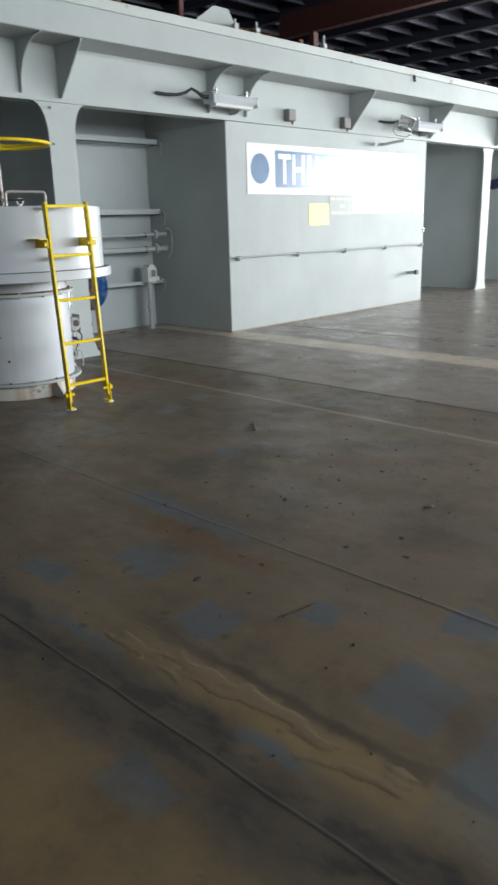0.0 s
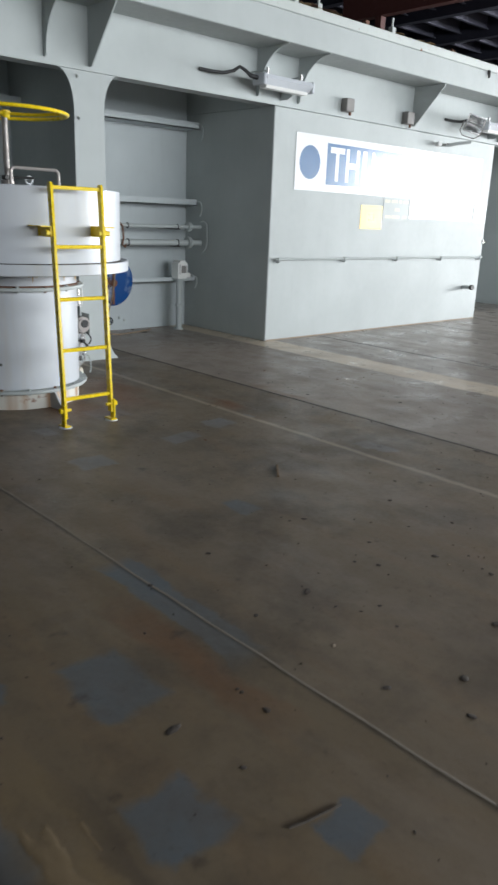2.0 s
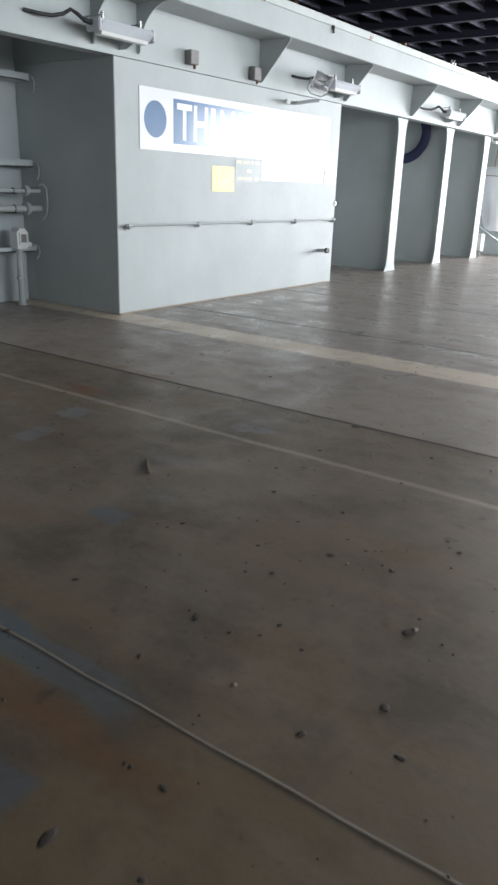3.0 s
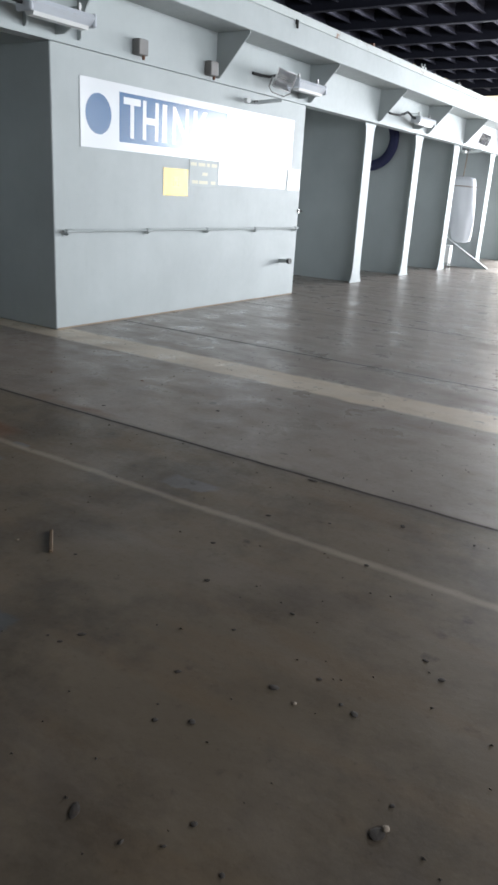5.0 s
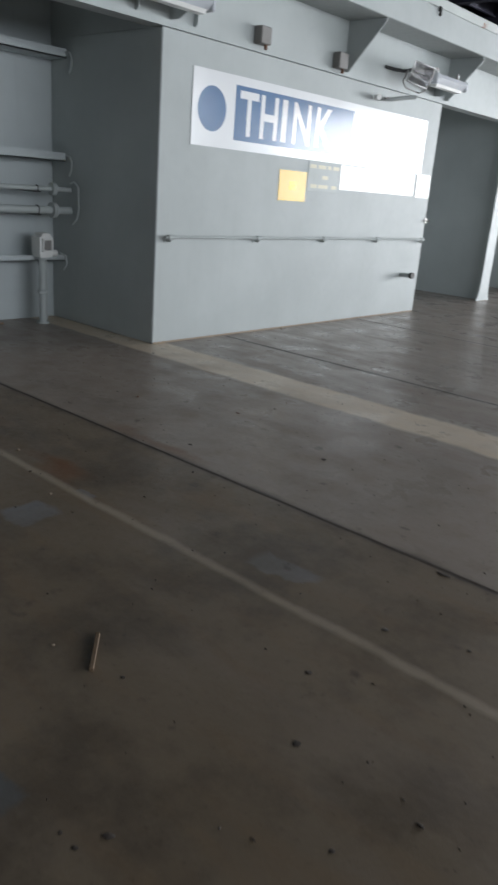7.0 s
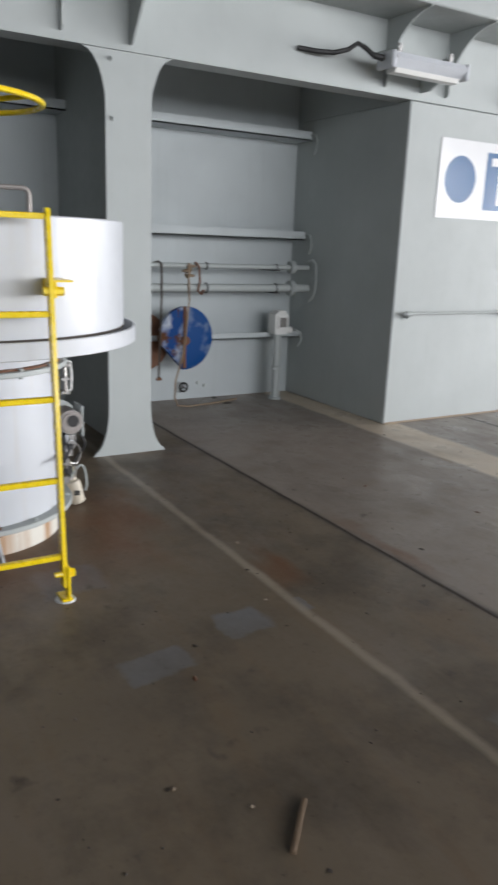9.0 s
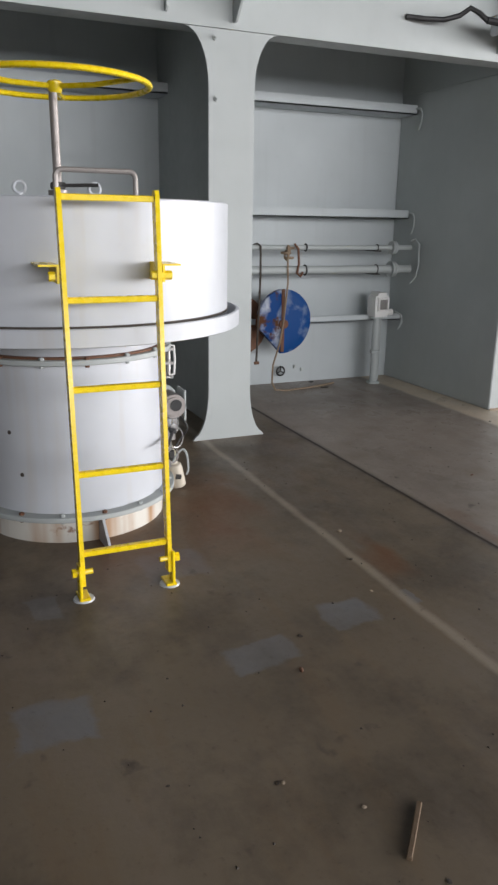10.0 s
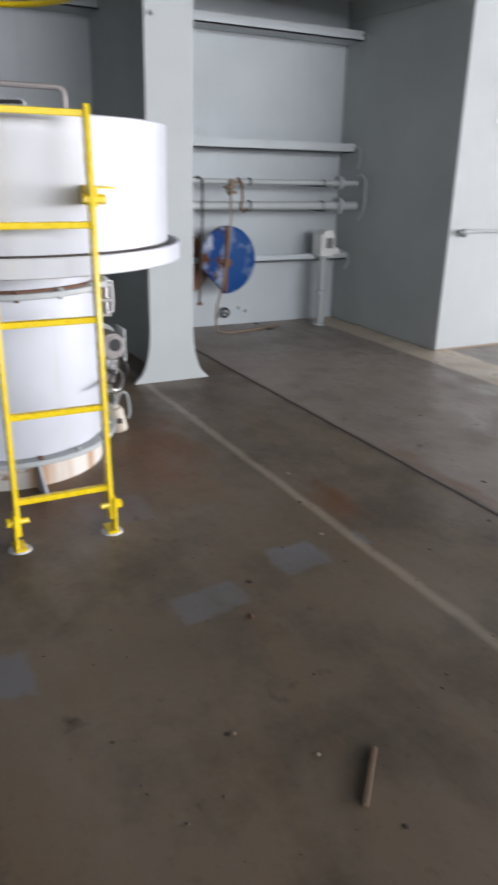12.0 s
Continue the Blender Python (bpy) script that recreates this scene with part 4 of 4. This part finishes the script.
for z in (2.37, 1.51):
    hook = thing("bent_rod", (-1.2, -0.02, z - 0.16), "thin bent grey rod at the end of a stringer", "rod")
    part("rod", tube(B(), [(-1.25, -0.03, z + 0.01), (-1.20, -0.022, z + 0.005), (-1.175, -0.02, z - 0.04), (-1.18, -0.02, z - 0.11), (-1.21, -0.022, z - 0.16)], 0.008, 8), GREY, hook)

post = thing("valve_post", (-1.23, -0.31, 0), "grey valve post with a gear box on top", "valve post")
part("column", rod(rod(B(), (-1.23, -0.31, 0.0), (-1.23, -0.31, 0.60), 0.035, 20), (-1.23, -0.31, 0.0), (-1.23, -0.31, 0.018), 0.058, 20), GREY, post)
part("sleeve", rod(B(), (-1.27, -0.265, 0.02), (-1.27, -0.265, 0.58), 0.03, 16), GREY, post)
part("collar", box(rod(B(), (-1.23, -0.31, 0.285), (-1.23, -0.31, 0.315), 0.047, 20), (-1.20, -0.38, 0.29), (-1.17, -0.30, 0.312), 0.003), GREY, post)
part("top_flange", rod(B(), (-1.23, -0.31, 0.60), (-1.23, -0.31, 0.618), 0.062, 20), GREY, post)
gb = part("gear_box", slab(B(), [(-0.365, 0.619), (-0.24, 0.619), (-0.232, 0.66), (-0.232, 0.80), (-0.25, 0.81), (-0.26, 0.835), (-0.34, 0.835), (-0.35, 0.81), (-0.372, 0.80), (-0.372, 0.66)], 0, -1.30, -1.17), PLASTIC, post, "dirty white gear box")
part("window_rim", box(box(box(box(B(), (-1.171, -0.35, 0.67), (-1.150, -0.335, 0.79)), (-1.171, -0.255, 0.67), (-1.150, -0.24, 0.79)), (-1.171, -0.335, 0.67), (-1.150, -0.255, 0.685)), (-1.171, -0.335, 0.775), (-1.150, -0.255, 0.79)), PLASTIC, gb)
part("window", box(B(), (-1.171, -0.334, 0.686), (-1.164, -0.256, 0.774), 0.002), BOXGREY, gb, "dark window")
part("side_plug", rod(B(), (-1.21, -0.235, 0.655), (-1.21, -0.17, 0.655), 0.03, 14), PLASTIC, gb)
part("hook", tube(B(), [(-1.2, -0.14, 0.66), (-1.17, -0.09, 0.63), (-1.16, -0.085, 0.56), (-1.18, -0.11, 0.50)], 0.007, 8), GREY, gb)

LID_RUST = surface("rusted_blue_paint", (0.004, 0.045, 0.175), 0.6, dirt=(0.55, 0.58, 0.62), dirt_amount=1.0, rust=1.0, rust_tone=0.4, grain=6, bump=0.3, dirt_from=0.48)
# drum lid, folded along its middle, hung from the pipes on a rope
lid = thing("drum_lid", (-1.15, -1.31, 0.62), "chipped blue steel drum lid hung on a rope", "drum lid")


def half_lid(sign, tilt, cut):
    """Half of a shallow dished disc; cut: how far the lower rim is bent off."""
    bm = B()
    n, rows = 24, []
    for r, depth in ((0.0, 0.012), (0.10, 0.010), (0.20, 0.004), (0.262, 0.0), (0.272, -0.006), (0.274, -0.03)):
        row = []
        for i in range(n + 1):
            a = math.pi * i / n
            q = Vector((depth, sign * r * math.sin(a), r * math.cos(a)))
            over = -q.z * 0.75 + abs(q.y) * 0.66 - 0.205
            if cut and over > 0:
                q -= Vector((0.0, sign * 0.66 * over, -0.75 * over))
            row.append(bm.verts.new(q))
        rows.append(row)
    for a, b in zip(rows, rows[1:]):
        for i in range(n):
            bm.faces.new((a[i], a[i + 1], b[i + 1], b[i]))
    bmesh.ops.remove_doubles(bm, verts=bm.verts[:], dist=0.0005)
    bm.transform(Matrix.Translation((-1.15, -1.295, 0.615)) @ Matrix.Rotation(radians(-3), 4, "X") @ Matrix.Rotation(radians(tilt), 4, "Z"))
    return bm


for m in (BLUE_DRUM, LID_RUST):
    m.node_tree.nodes["Principled BSDF"].inputs["Specular IOR Level"].default_value = 0.15
part("half", half_lid(1, 4, False), BLUE_DRUM, lid)
part("half", half_lid(-1, 12, True), LID_RUST, lid, "rusted and chipped half")
part("hinge_strap", box(B(), (-1.14, -1.325, 0.36), (-1.13, -1.295, 0.89), 0.002), RUST, lid, "rusty strap across the lid")
part("hub", rod(B(), (-1.14, -1.31, 0.60), (-1.11, -1.31, 0.60), 0.04, 14), RUST, lid, "rusty hub")
rope = thing("rope", (-1.1, -1.3, 0.5), "frayed brown rope knotted round the pipes", "rope")
part("hanging_end", tube(B(), [(-1.095, -1.30, 1.25), (-1.09, -1.30, 1.10), (-1.088, -1.295, 0.95), (-1.095, -1.305, 0.80), (-1.10, -1.32, 0.62), (-1.105, -1.345, 0.45), (-1.12, -1.40, 0.25), (-1.13, -1.40, 0.10), (-1.14, -1.36, 0.03), (-1.16, -1.25, 0.012), (-1.2, -1.05, 0.010), (-1.25, -0.85, 0.010), (-1.32, -0.68, 0.010)], 0.008, 8), ROPE, rope)
for i in range(5):
    a = i * 0.7
    part("knot", torus(B(), (-1.125 + 0.006 * math.sin(a), -1.29 + 0.018 * math.cos(a * 2), 1.225 - 0.02 * i), 0.034, 0.010, 20, 8, 1 if i % 2 else 2), ROPE, rope)
part("shackle_chain", tube(B(), [(-1.10, -1.24, 1.26), (-1.085, -1.21, 1.22), (-1.085, -1.20, 1.10), (-1.085, -1.215, 1.02), (-1.09, -1.18, 0.995), (-1.10, -1.155, 1.03)], 0.010, 8), RUST, rope, "rusty shackle")
part("lashing", torus(B(), (-1.13, -1.12, 1.228), 0.028, 0.006, 20, 6, 1), DARK_STEEL, rope)
part("lashing", torus(B(), (-1.13, -1.12, 1.045), 0.040, 0.006, 20, 6, 1), DARK_STEEL, rope)
strap = thing("strap", (-1.09, -1.55, 0.3), "dark hose hung over the pipe", "hose")
part("band", tube(B(), [(-1.155, -1.60, 1.24), (-1.13, -1.56, 1.258), (-1.10, -1.545, 1.24), (-1.092, -1.545, 1.0), (-1.09, -1.555, 0.7), (-1.09, -1.565, 0.45), (-1.09, -1.57, 0.30)], 0.009, 8), SCRAP, strap)
part("end_fitting", box(B(), (-1.10, -1.59, 0.275), (-1.08, -1.545, 0.30), 0.003), RUST, strap)
strap2 = thing("strap", (-1.09, -1.75, 0.9), "dark loop hung over the pipes behind the pillar", "hose")
part("band", tube(B(), [(-1.10, -1.72 + 0.03 * math.cos(radians(a)), 1.13 + 0.14 * math.sin(radians(a))) for a in range(0, 361, 30)], 0.012, 8), RUST, strap2)
cover = thing("rusty_disc", (-1.35, -1.66, 0.45), "rusty steel disc leaning behind the pillar", "disc")
bm = rod(B(), (0, 0, -0.01), (0, 0, 0.01), 0.25, 32)
bm.transform(Matrix.Translation((-1.30, -1.64, 0.58)) @ Matrix.Rotation(radians(84), 4, "Y"))
part("disc", bm, RUST, cover)
valve = thing("small_hand_wheel", (-1.47, -1.155, 0.12), "small black hand wheel low on the hull side", "hand wheel")
wh = part("rim", torus(B(), (-1.47, -1.155, 0.12), 0.04, 0.008, 28, 8, 0), BLACK, valve)
for a in (90, 210, 330):
    part("spoke", rod(B(), (-1.47, -1.155, 0.12), (-1.47, -1.155 + 0.04 * math.cos(radians(a)), 0.12 + 0.04 * math.sin(radians(a))), 0.006, 6), BLACK, valve)
part("stem", rod(B(), (BACK, -1.155, 0.12), (-1.465, -1.155, 0.12), 0.010, 10), STEEL, valve)
for y, z in ((-0.99, 0.13), (-0.92, 0.10)):
    solid("wall_lug", box(B(), (BACK - 0.002, y - 0.012, z), (BACK + 0.02, y + 0.008, z + 0.03), 0.003), GREY_RUST, "small stained lug low on the hull side", "lug", (BACK, y, z), "lugs on the hull side")

# ---- far bay ----
ring = thing("dark_ring", (-1.02, 8.8, 1.85), "dark blue ring hung against the pillar web", "ring")
part("ring", torus(B(), (-1.02, 8.82, 2.43), 0.47, 0.095, 56, 12, 1, 0.5), RING_BLUE, ring)

bundle = thing("wrapped_bundle", (-0.45, 12.5, 0.55), "white tarpaulin bundle hung in the bay", "bundle")
bm = B()
rings, n = [], 28
for k, (z, w, d, ox) in enumerate(((0.52, 0.10, 0.08, 0.10), (0.56, 0.20, 0.14, 0.09), (0.72, 0.25, 0.17, 0.07), (1.0, 0.28, 0.19, 0.04), (1.3, 0.31, 0.20, 0.0), (1.6, 0.33, 0.2, -0.04), (1.82, 0.32, 0.19, -0.06), (1.93, 0.27, 0.15, -0.06), (1.96, 0.12, 0.08, -0.06))):
    row = []
    for i in range(n):
        a = 2 * math.pi * i / n
        f = 1 + 0.07 * math.sin(5 * a + 0.8 * k) + 0.04 * math.sin(9 * a - k)
        row.append(bm.verts.new((-0.36 + ox + w * f * math.cos(a), 12.62 + d * f * math.sin(a), z)))
    rings.append(row)
for a, b in zip(rings, rings[1:]):
    for i in range(n):
        bm.faces.new((a[i], a[(i + 1) % n], b[(i + 1) % n], b[i]))
bm.faces.new(rings[0])
bm.faces.new(rings[-1])
part("tarpaulin", bm, TARP, bundle, smooth=60)
part("hanging_strap", tube(B(), [(-0.42, 12.62, 1.95), (-0.40, 12.62, 2.3), (-0.38, 12.62, 3.3)], 0.012, 6), ROPE, bundle)
part("lashing", tube(B(), [(-0.42 + 0.335 * math.cos(radians(a)), 12.62 + 0.22 * math.sin(radians(a)), 1.75 + 0.01 * math.sin(radians(3 * a))) for a in range(0, 361, 20)], 0.01, 6), ROPE, bundle)
knee = thing("knee_plate", (0.0, 12.4, 0), "grey triangular steel knee plate on the deck", "knee plate")
part("plate", slab(B(), [(-0.62, 0.0), (0.53, 0.0), (0.53, 0.012), (-0.58, 0.66), (-0.62, 0.66)], 1, 12.30, 12.316), GREY_BACK, knee)
part("edge_flange", slab(B(), [(0.53, 0.012), (0.535, 0.022), (-0.575, 0.672), (-0.58, 0.66)], 1, 12.25, 12.36), GREY, knee)
bench = thing("white_case", (-0.26, 11.6, 0), "white case on a low steel stand", "case")
part("case", box(B(), (-0.42, 11.5, 0.12), (-0.12, 11.7, 0.49), 0.01), PLASTIC, bench)
for x in (-0.40, -0.14):
    for y in (11.52, 11.68):
        part("leg", rod(B(), (x, y, 0.0), (x, y, 0.12), 0.012, 8), STEEL, bench)
part("shelf", box(B(), (-0.55, 11.5, 0.10), (-0.10, 11.7, 0.12), 0.002), STEEL, bench)
ext = thing("standing_bottle", (-0.5, 11.55, 0.12), "dark bottle on the steel stand", "bottle")
part("body", lathe(B(), (-0.5, 11.55, 0.12), [(0.0001, 0), (0.035, 0), (0.035, 0.16), (0.015, 0.2), (0.015, 0.26), (0.0001, 0.26)], 16), DARK_STEEL, ext)

# ---- on the coping and above ----
RUSTY_A, RUSTY_B = (-0.15, 0.5), (1.35, 2.95)
SCALE = surface("ochre_rust_scale", (0.40, 0.27, 0.13), 0.9, dirt=(0.22, 0.09, 0.03), dirt_amount=0.8, grain=22, bump=0.4)
red = solid("ceiling_beam", box(box(B(), (-1.5, 2.62, 3.96), (13.2, 2.74, 3.98)), (-1.5, 2.67, 3.98), (13.2, 2.69, 4.29)), RED_OXIDE, "red-brown steel beam under the deckhead", "beam", kind="structure")
solid("ceiling_post", box(B(), (-0.9, 2.64, 3.375), (-0.8, 2.74, 3.96), 0.004), RED_OXIDE, "red-brown steel post on the coping", "post", kind="structure")
solid("ceiling_post", box(B(), (0.05, -0.72, 3.375), (0.10, -0.66, 4.29), 0.004), RED_OXIDE, "red-brown steel post on the coping", "post", kind="structure")
gus = solid("coping_plate", slab(B(), [(-0.75, 3.375), (-0.05, 3.375), (-0.20, 3.585), (-0.42, 3.585)], 0, 0.30, 0.312), GREY, "pale grey plate standing on the coping", "plate", (0.3, -0.4, 3.375))
for x, y, h in ((0.40, 1.36, 0.15), (0.40, -0.19, 0.10), (0.40, 0.15, 0.12), (0.35, 7.5, 0.09), (0.35, 7.62, 0.1), (0.36, 0.95, 0.06), (0.3, 2.7, 0.07), (0.36, 5.6, 0.06), (0.33, 9.4, 0.08), (0.3, -1.7, 0.05)):
    solid("cleat", box(rod(B(), (x, y, 3.375), (x, y, 3.375 + h), 0.014, 8), (x - 0.03, y - 0.03, 3.373), (x + 0.03, y + 0.03, 3.43), 0.002), GREY_RUST if h > 0.07 else RUST, "short rusty steel pin on the coping", "pin", (x, y, 3.375), "pins on the coping")
for k in range(64):
    y = random.choice((random.uniform(*RUSTY_A), random.uniform(*RUSTY_B), random.uniform(*RUSTY_B), random.uniform(*RUSTY_A), random.uniform(6.5, 10.5)))
    x, s = random.uniform(0.30, 0.43), random.uniform(0.025, 0.075)
    bm = B()
    bmesh.ops.create_icosphere(bm, subdivisions=1, radius=s)
    for v in bm.verts:
        v.co = Vector((x + v.co.x * 0.8, y + v.co.y * 1.6, 3.3755 + abs(v.co.z) * 0.5)) + Vector((random.uniform(-1, 1), random.uniform(-1, 1), 0)) * s * 0.3
    solid("rust_flake", bm, RUST if k % 5 == 0 else SCALE, "flaking rust scale on the coping", "rust flake", (x, y, 3.375), "rust flakes on the coping")
solid("drain_lug", rod(box(B(), (0.448, 3.33, 3.235), (0.47, 3.37, 3.285), 0.003), (0.47, 3.35, 3.195), (0.47, 3.35, 3.275), 0.014, 8), DARK_STEEL, "small dark lug on the girder fascia", "lug", (0.46, 3.35, 3.195))


# ---- litter on the deck ----
def chip(x, y, size, label, category, mat=None, flat=0.5, long=1.0, turn=0.0, group="litter on the deck", name="debris"):
    bm = B()
    bmesh.ops.create_icosphere(bm, subdivisions=2, radius=size)
    for v in bm.verts:
        f = 1 + 0.35 * noise.noise(v.co * (2.2 / size) + Vector((x * 7, y * 5, 0)))
        v.co = Vector((v.co.x * long * f, v.co.y * f, max(v.co.z * flat * f, -size * flat * 0.6)))
    bm.transform(Matrix.Rotation(turn, 4, "Z"))
    low = min(v.co.z for v in bm.verts)
    bm.transform(Matrix.Translation((x, y, 0.0005 - low)))
    return solid(name, bm, mat or SCRAP, label, category, (x, y, 0), group)


stick = thing("wooden_stick", (3.355, -3.108, 0), "broken length of weathered wood on the deck", "stick")
bm = box(B(), (-0.094, -0.007, 0.001), (0.094, 0.007, 0.012), 0.002)
for v in bm.verts:
    v.co.y += 0.004 * math.sin(v.co.x * 30)
bm.transform(Matrix.Translation((3.355, -3.108, 0)) @ Matrix.Rotation(math.atan2(0.130, -0.135), 4, "Z"))
part("wood", bm, WOOD, stick)
twig = thing("twig", (5.21, -4.81, 0), "thin dark twig on the deck", "twig")
part("stem", tube(B(), [(5.19, -4.885, 0.006), (5.205, -4.84, 0.007), (5.21, -4.80, 0.006), (5.222, -4.735, 0.006)], 0.0032, 6), SCRAP, twig)
# lumps of scale: place, size, length over width
for x, y, s, l in ((5.024, -3.64, 0.034, 1.3), (5.128, -4.027, 0.026, 1.5), (5.246, -4.177, 0.022, 1.5), (4.555, -3.335, 0.024, 1.3), (4.025, -2.955, 0.022, 1.1), (3.92, -3.49, 0.018, 1.6), (3.895, -3.56, 0.013, 1.2), (3.84, -3.56, 0.011, 1.0),
                   (4.425, -4.005, 0.024, 2.2), (4.43, -4.28, 0.016, 1.6), (4.67, -3.87, 0.017, 1.1), (4.80, -3.94, 0.013, 1.2), (3.93, -4.09, 0.020, 1.4), (5.0, -4.26, 0.020, 1.5), (4.37, -3.655, 0.016, 1.1), (4.455, -3.60, 0.020, 1.1),
                   (4.285, -3.45, 0.015, 1.5), (4.80, -3.295, 0.020, 1.4), (4.75, -3.28, 0.013, 1.2), (4.945, -2.985, 0.020, 1.2), (4.87, -2.92, 0.014, 1.5), (4.645, -3.215, 0.014, 1.2), (4.445, -2.455, 0.018, 1.2), (3.835, -1.795, 0.026, 2.2),
                   (3.89, -2.31, 0.020, 1.4), (4.145, -2.20, 0.014, 1.2), (4.415, -2.01, 0.022, 1.6), (3.86, -2.69, 0.020, 1.1), (4.29, -3.16, 0.013, 1.2), (4.84, -4.62, 0.020, 1.3), (4.71, -4.62, 0.012, 1.2), (4.01, -4.445, 0.020, 1.2),
                   (4.97, -4.83, 0.016, 1.2), (4.735, -4.88, 0.024, 2.4), (4.73, -4.62, 0.013, 1.2), (5.02, -3.54, 0.012, 1.4), (2.14, -1.56, 0.020, 1.4), (2.75, -1.13, 0.026, 1.4), (2.455, -2.96, 0.018, 1.2), (3.505, -3.12, 0.013, 1.3),
                   (2.98, -3.62, 0.010, 1.2), (3.08, -3.35, 0.014, 1.2), (0.285, -0.23, 0.022, 1.3), (-1.46, -0.84, 0.05, 1.8), (-1.2, -0.84, 0.05, 2.0)):
    chip(x, y, s * 0.5, "dark lump of dried scale on the deck", "debris", SCRAP, 0.13, l, x * 9.0)
for x, y, s in ((1.685, -2.352, 0.018), (3.24, -3.18, 0.010), (2.26, -2.54, 0.012), (3.085, -3.335, 0.010), (4.64, -3.36, 0.010), (4.74, -4.21, 0.012), (5.035, -3.615, 0.016)):
    chip(x, y, s * 0.6, "pale pebble on the deck", "pebble", RUST_DIRT, 0.4, 1.2, x * 9.0, name="pebble")
for i in range(36):
    x, y = random.uniform(1.2, 6.6), random.uniform(-4.9, 1.2)
    if math.hypot(x - VX, y - VY) < 1.0:
        continue
    chip(x, y, random.uniform(0.003, 0.0075), "small dark chip of scale on the deck", "debris", SCRAP if i % 4 else RUST, 0.4, random.uniform(1, 2.4), random.uniform(0, 6), name="chip")
bm = B()
for i in range(1500):
    x, y = random.uniform(0.2, 7.5), random.uniform(-5.6, 6.0)
    if math.hypot(x - VX, y - VY) < 0.55:
        continue
    s, a = random.uniform(0.0015, 0.006), random.uniform(0, 6.28)
    vs = [bm.verts.new((x + s * math.cos(a + k * 2.09) * (1.8 if k == 0 else 1), y + s * math.sin(a + k * 2.09), 0.0003)) for k in range(3)]
    top = bm.verts.new((x, y, s * 0.8))
    for k in range(3):
        bm.faces.new((vs[k], vs[(k + 1) % 3], top))
solid("grit", bm, SCRAP, "fine dark grit scattered over the deck", "grit", kind="stuff", smooth=None)
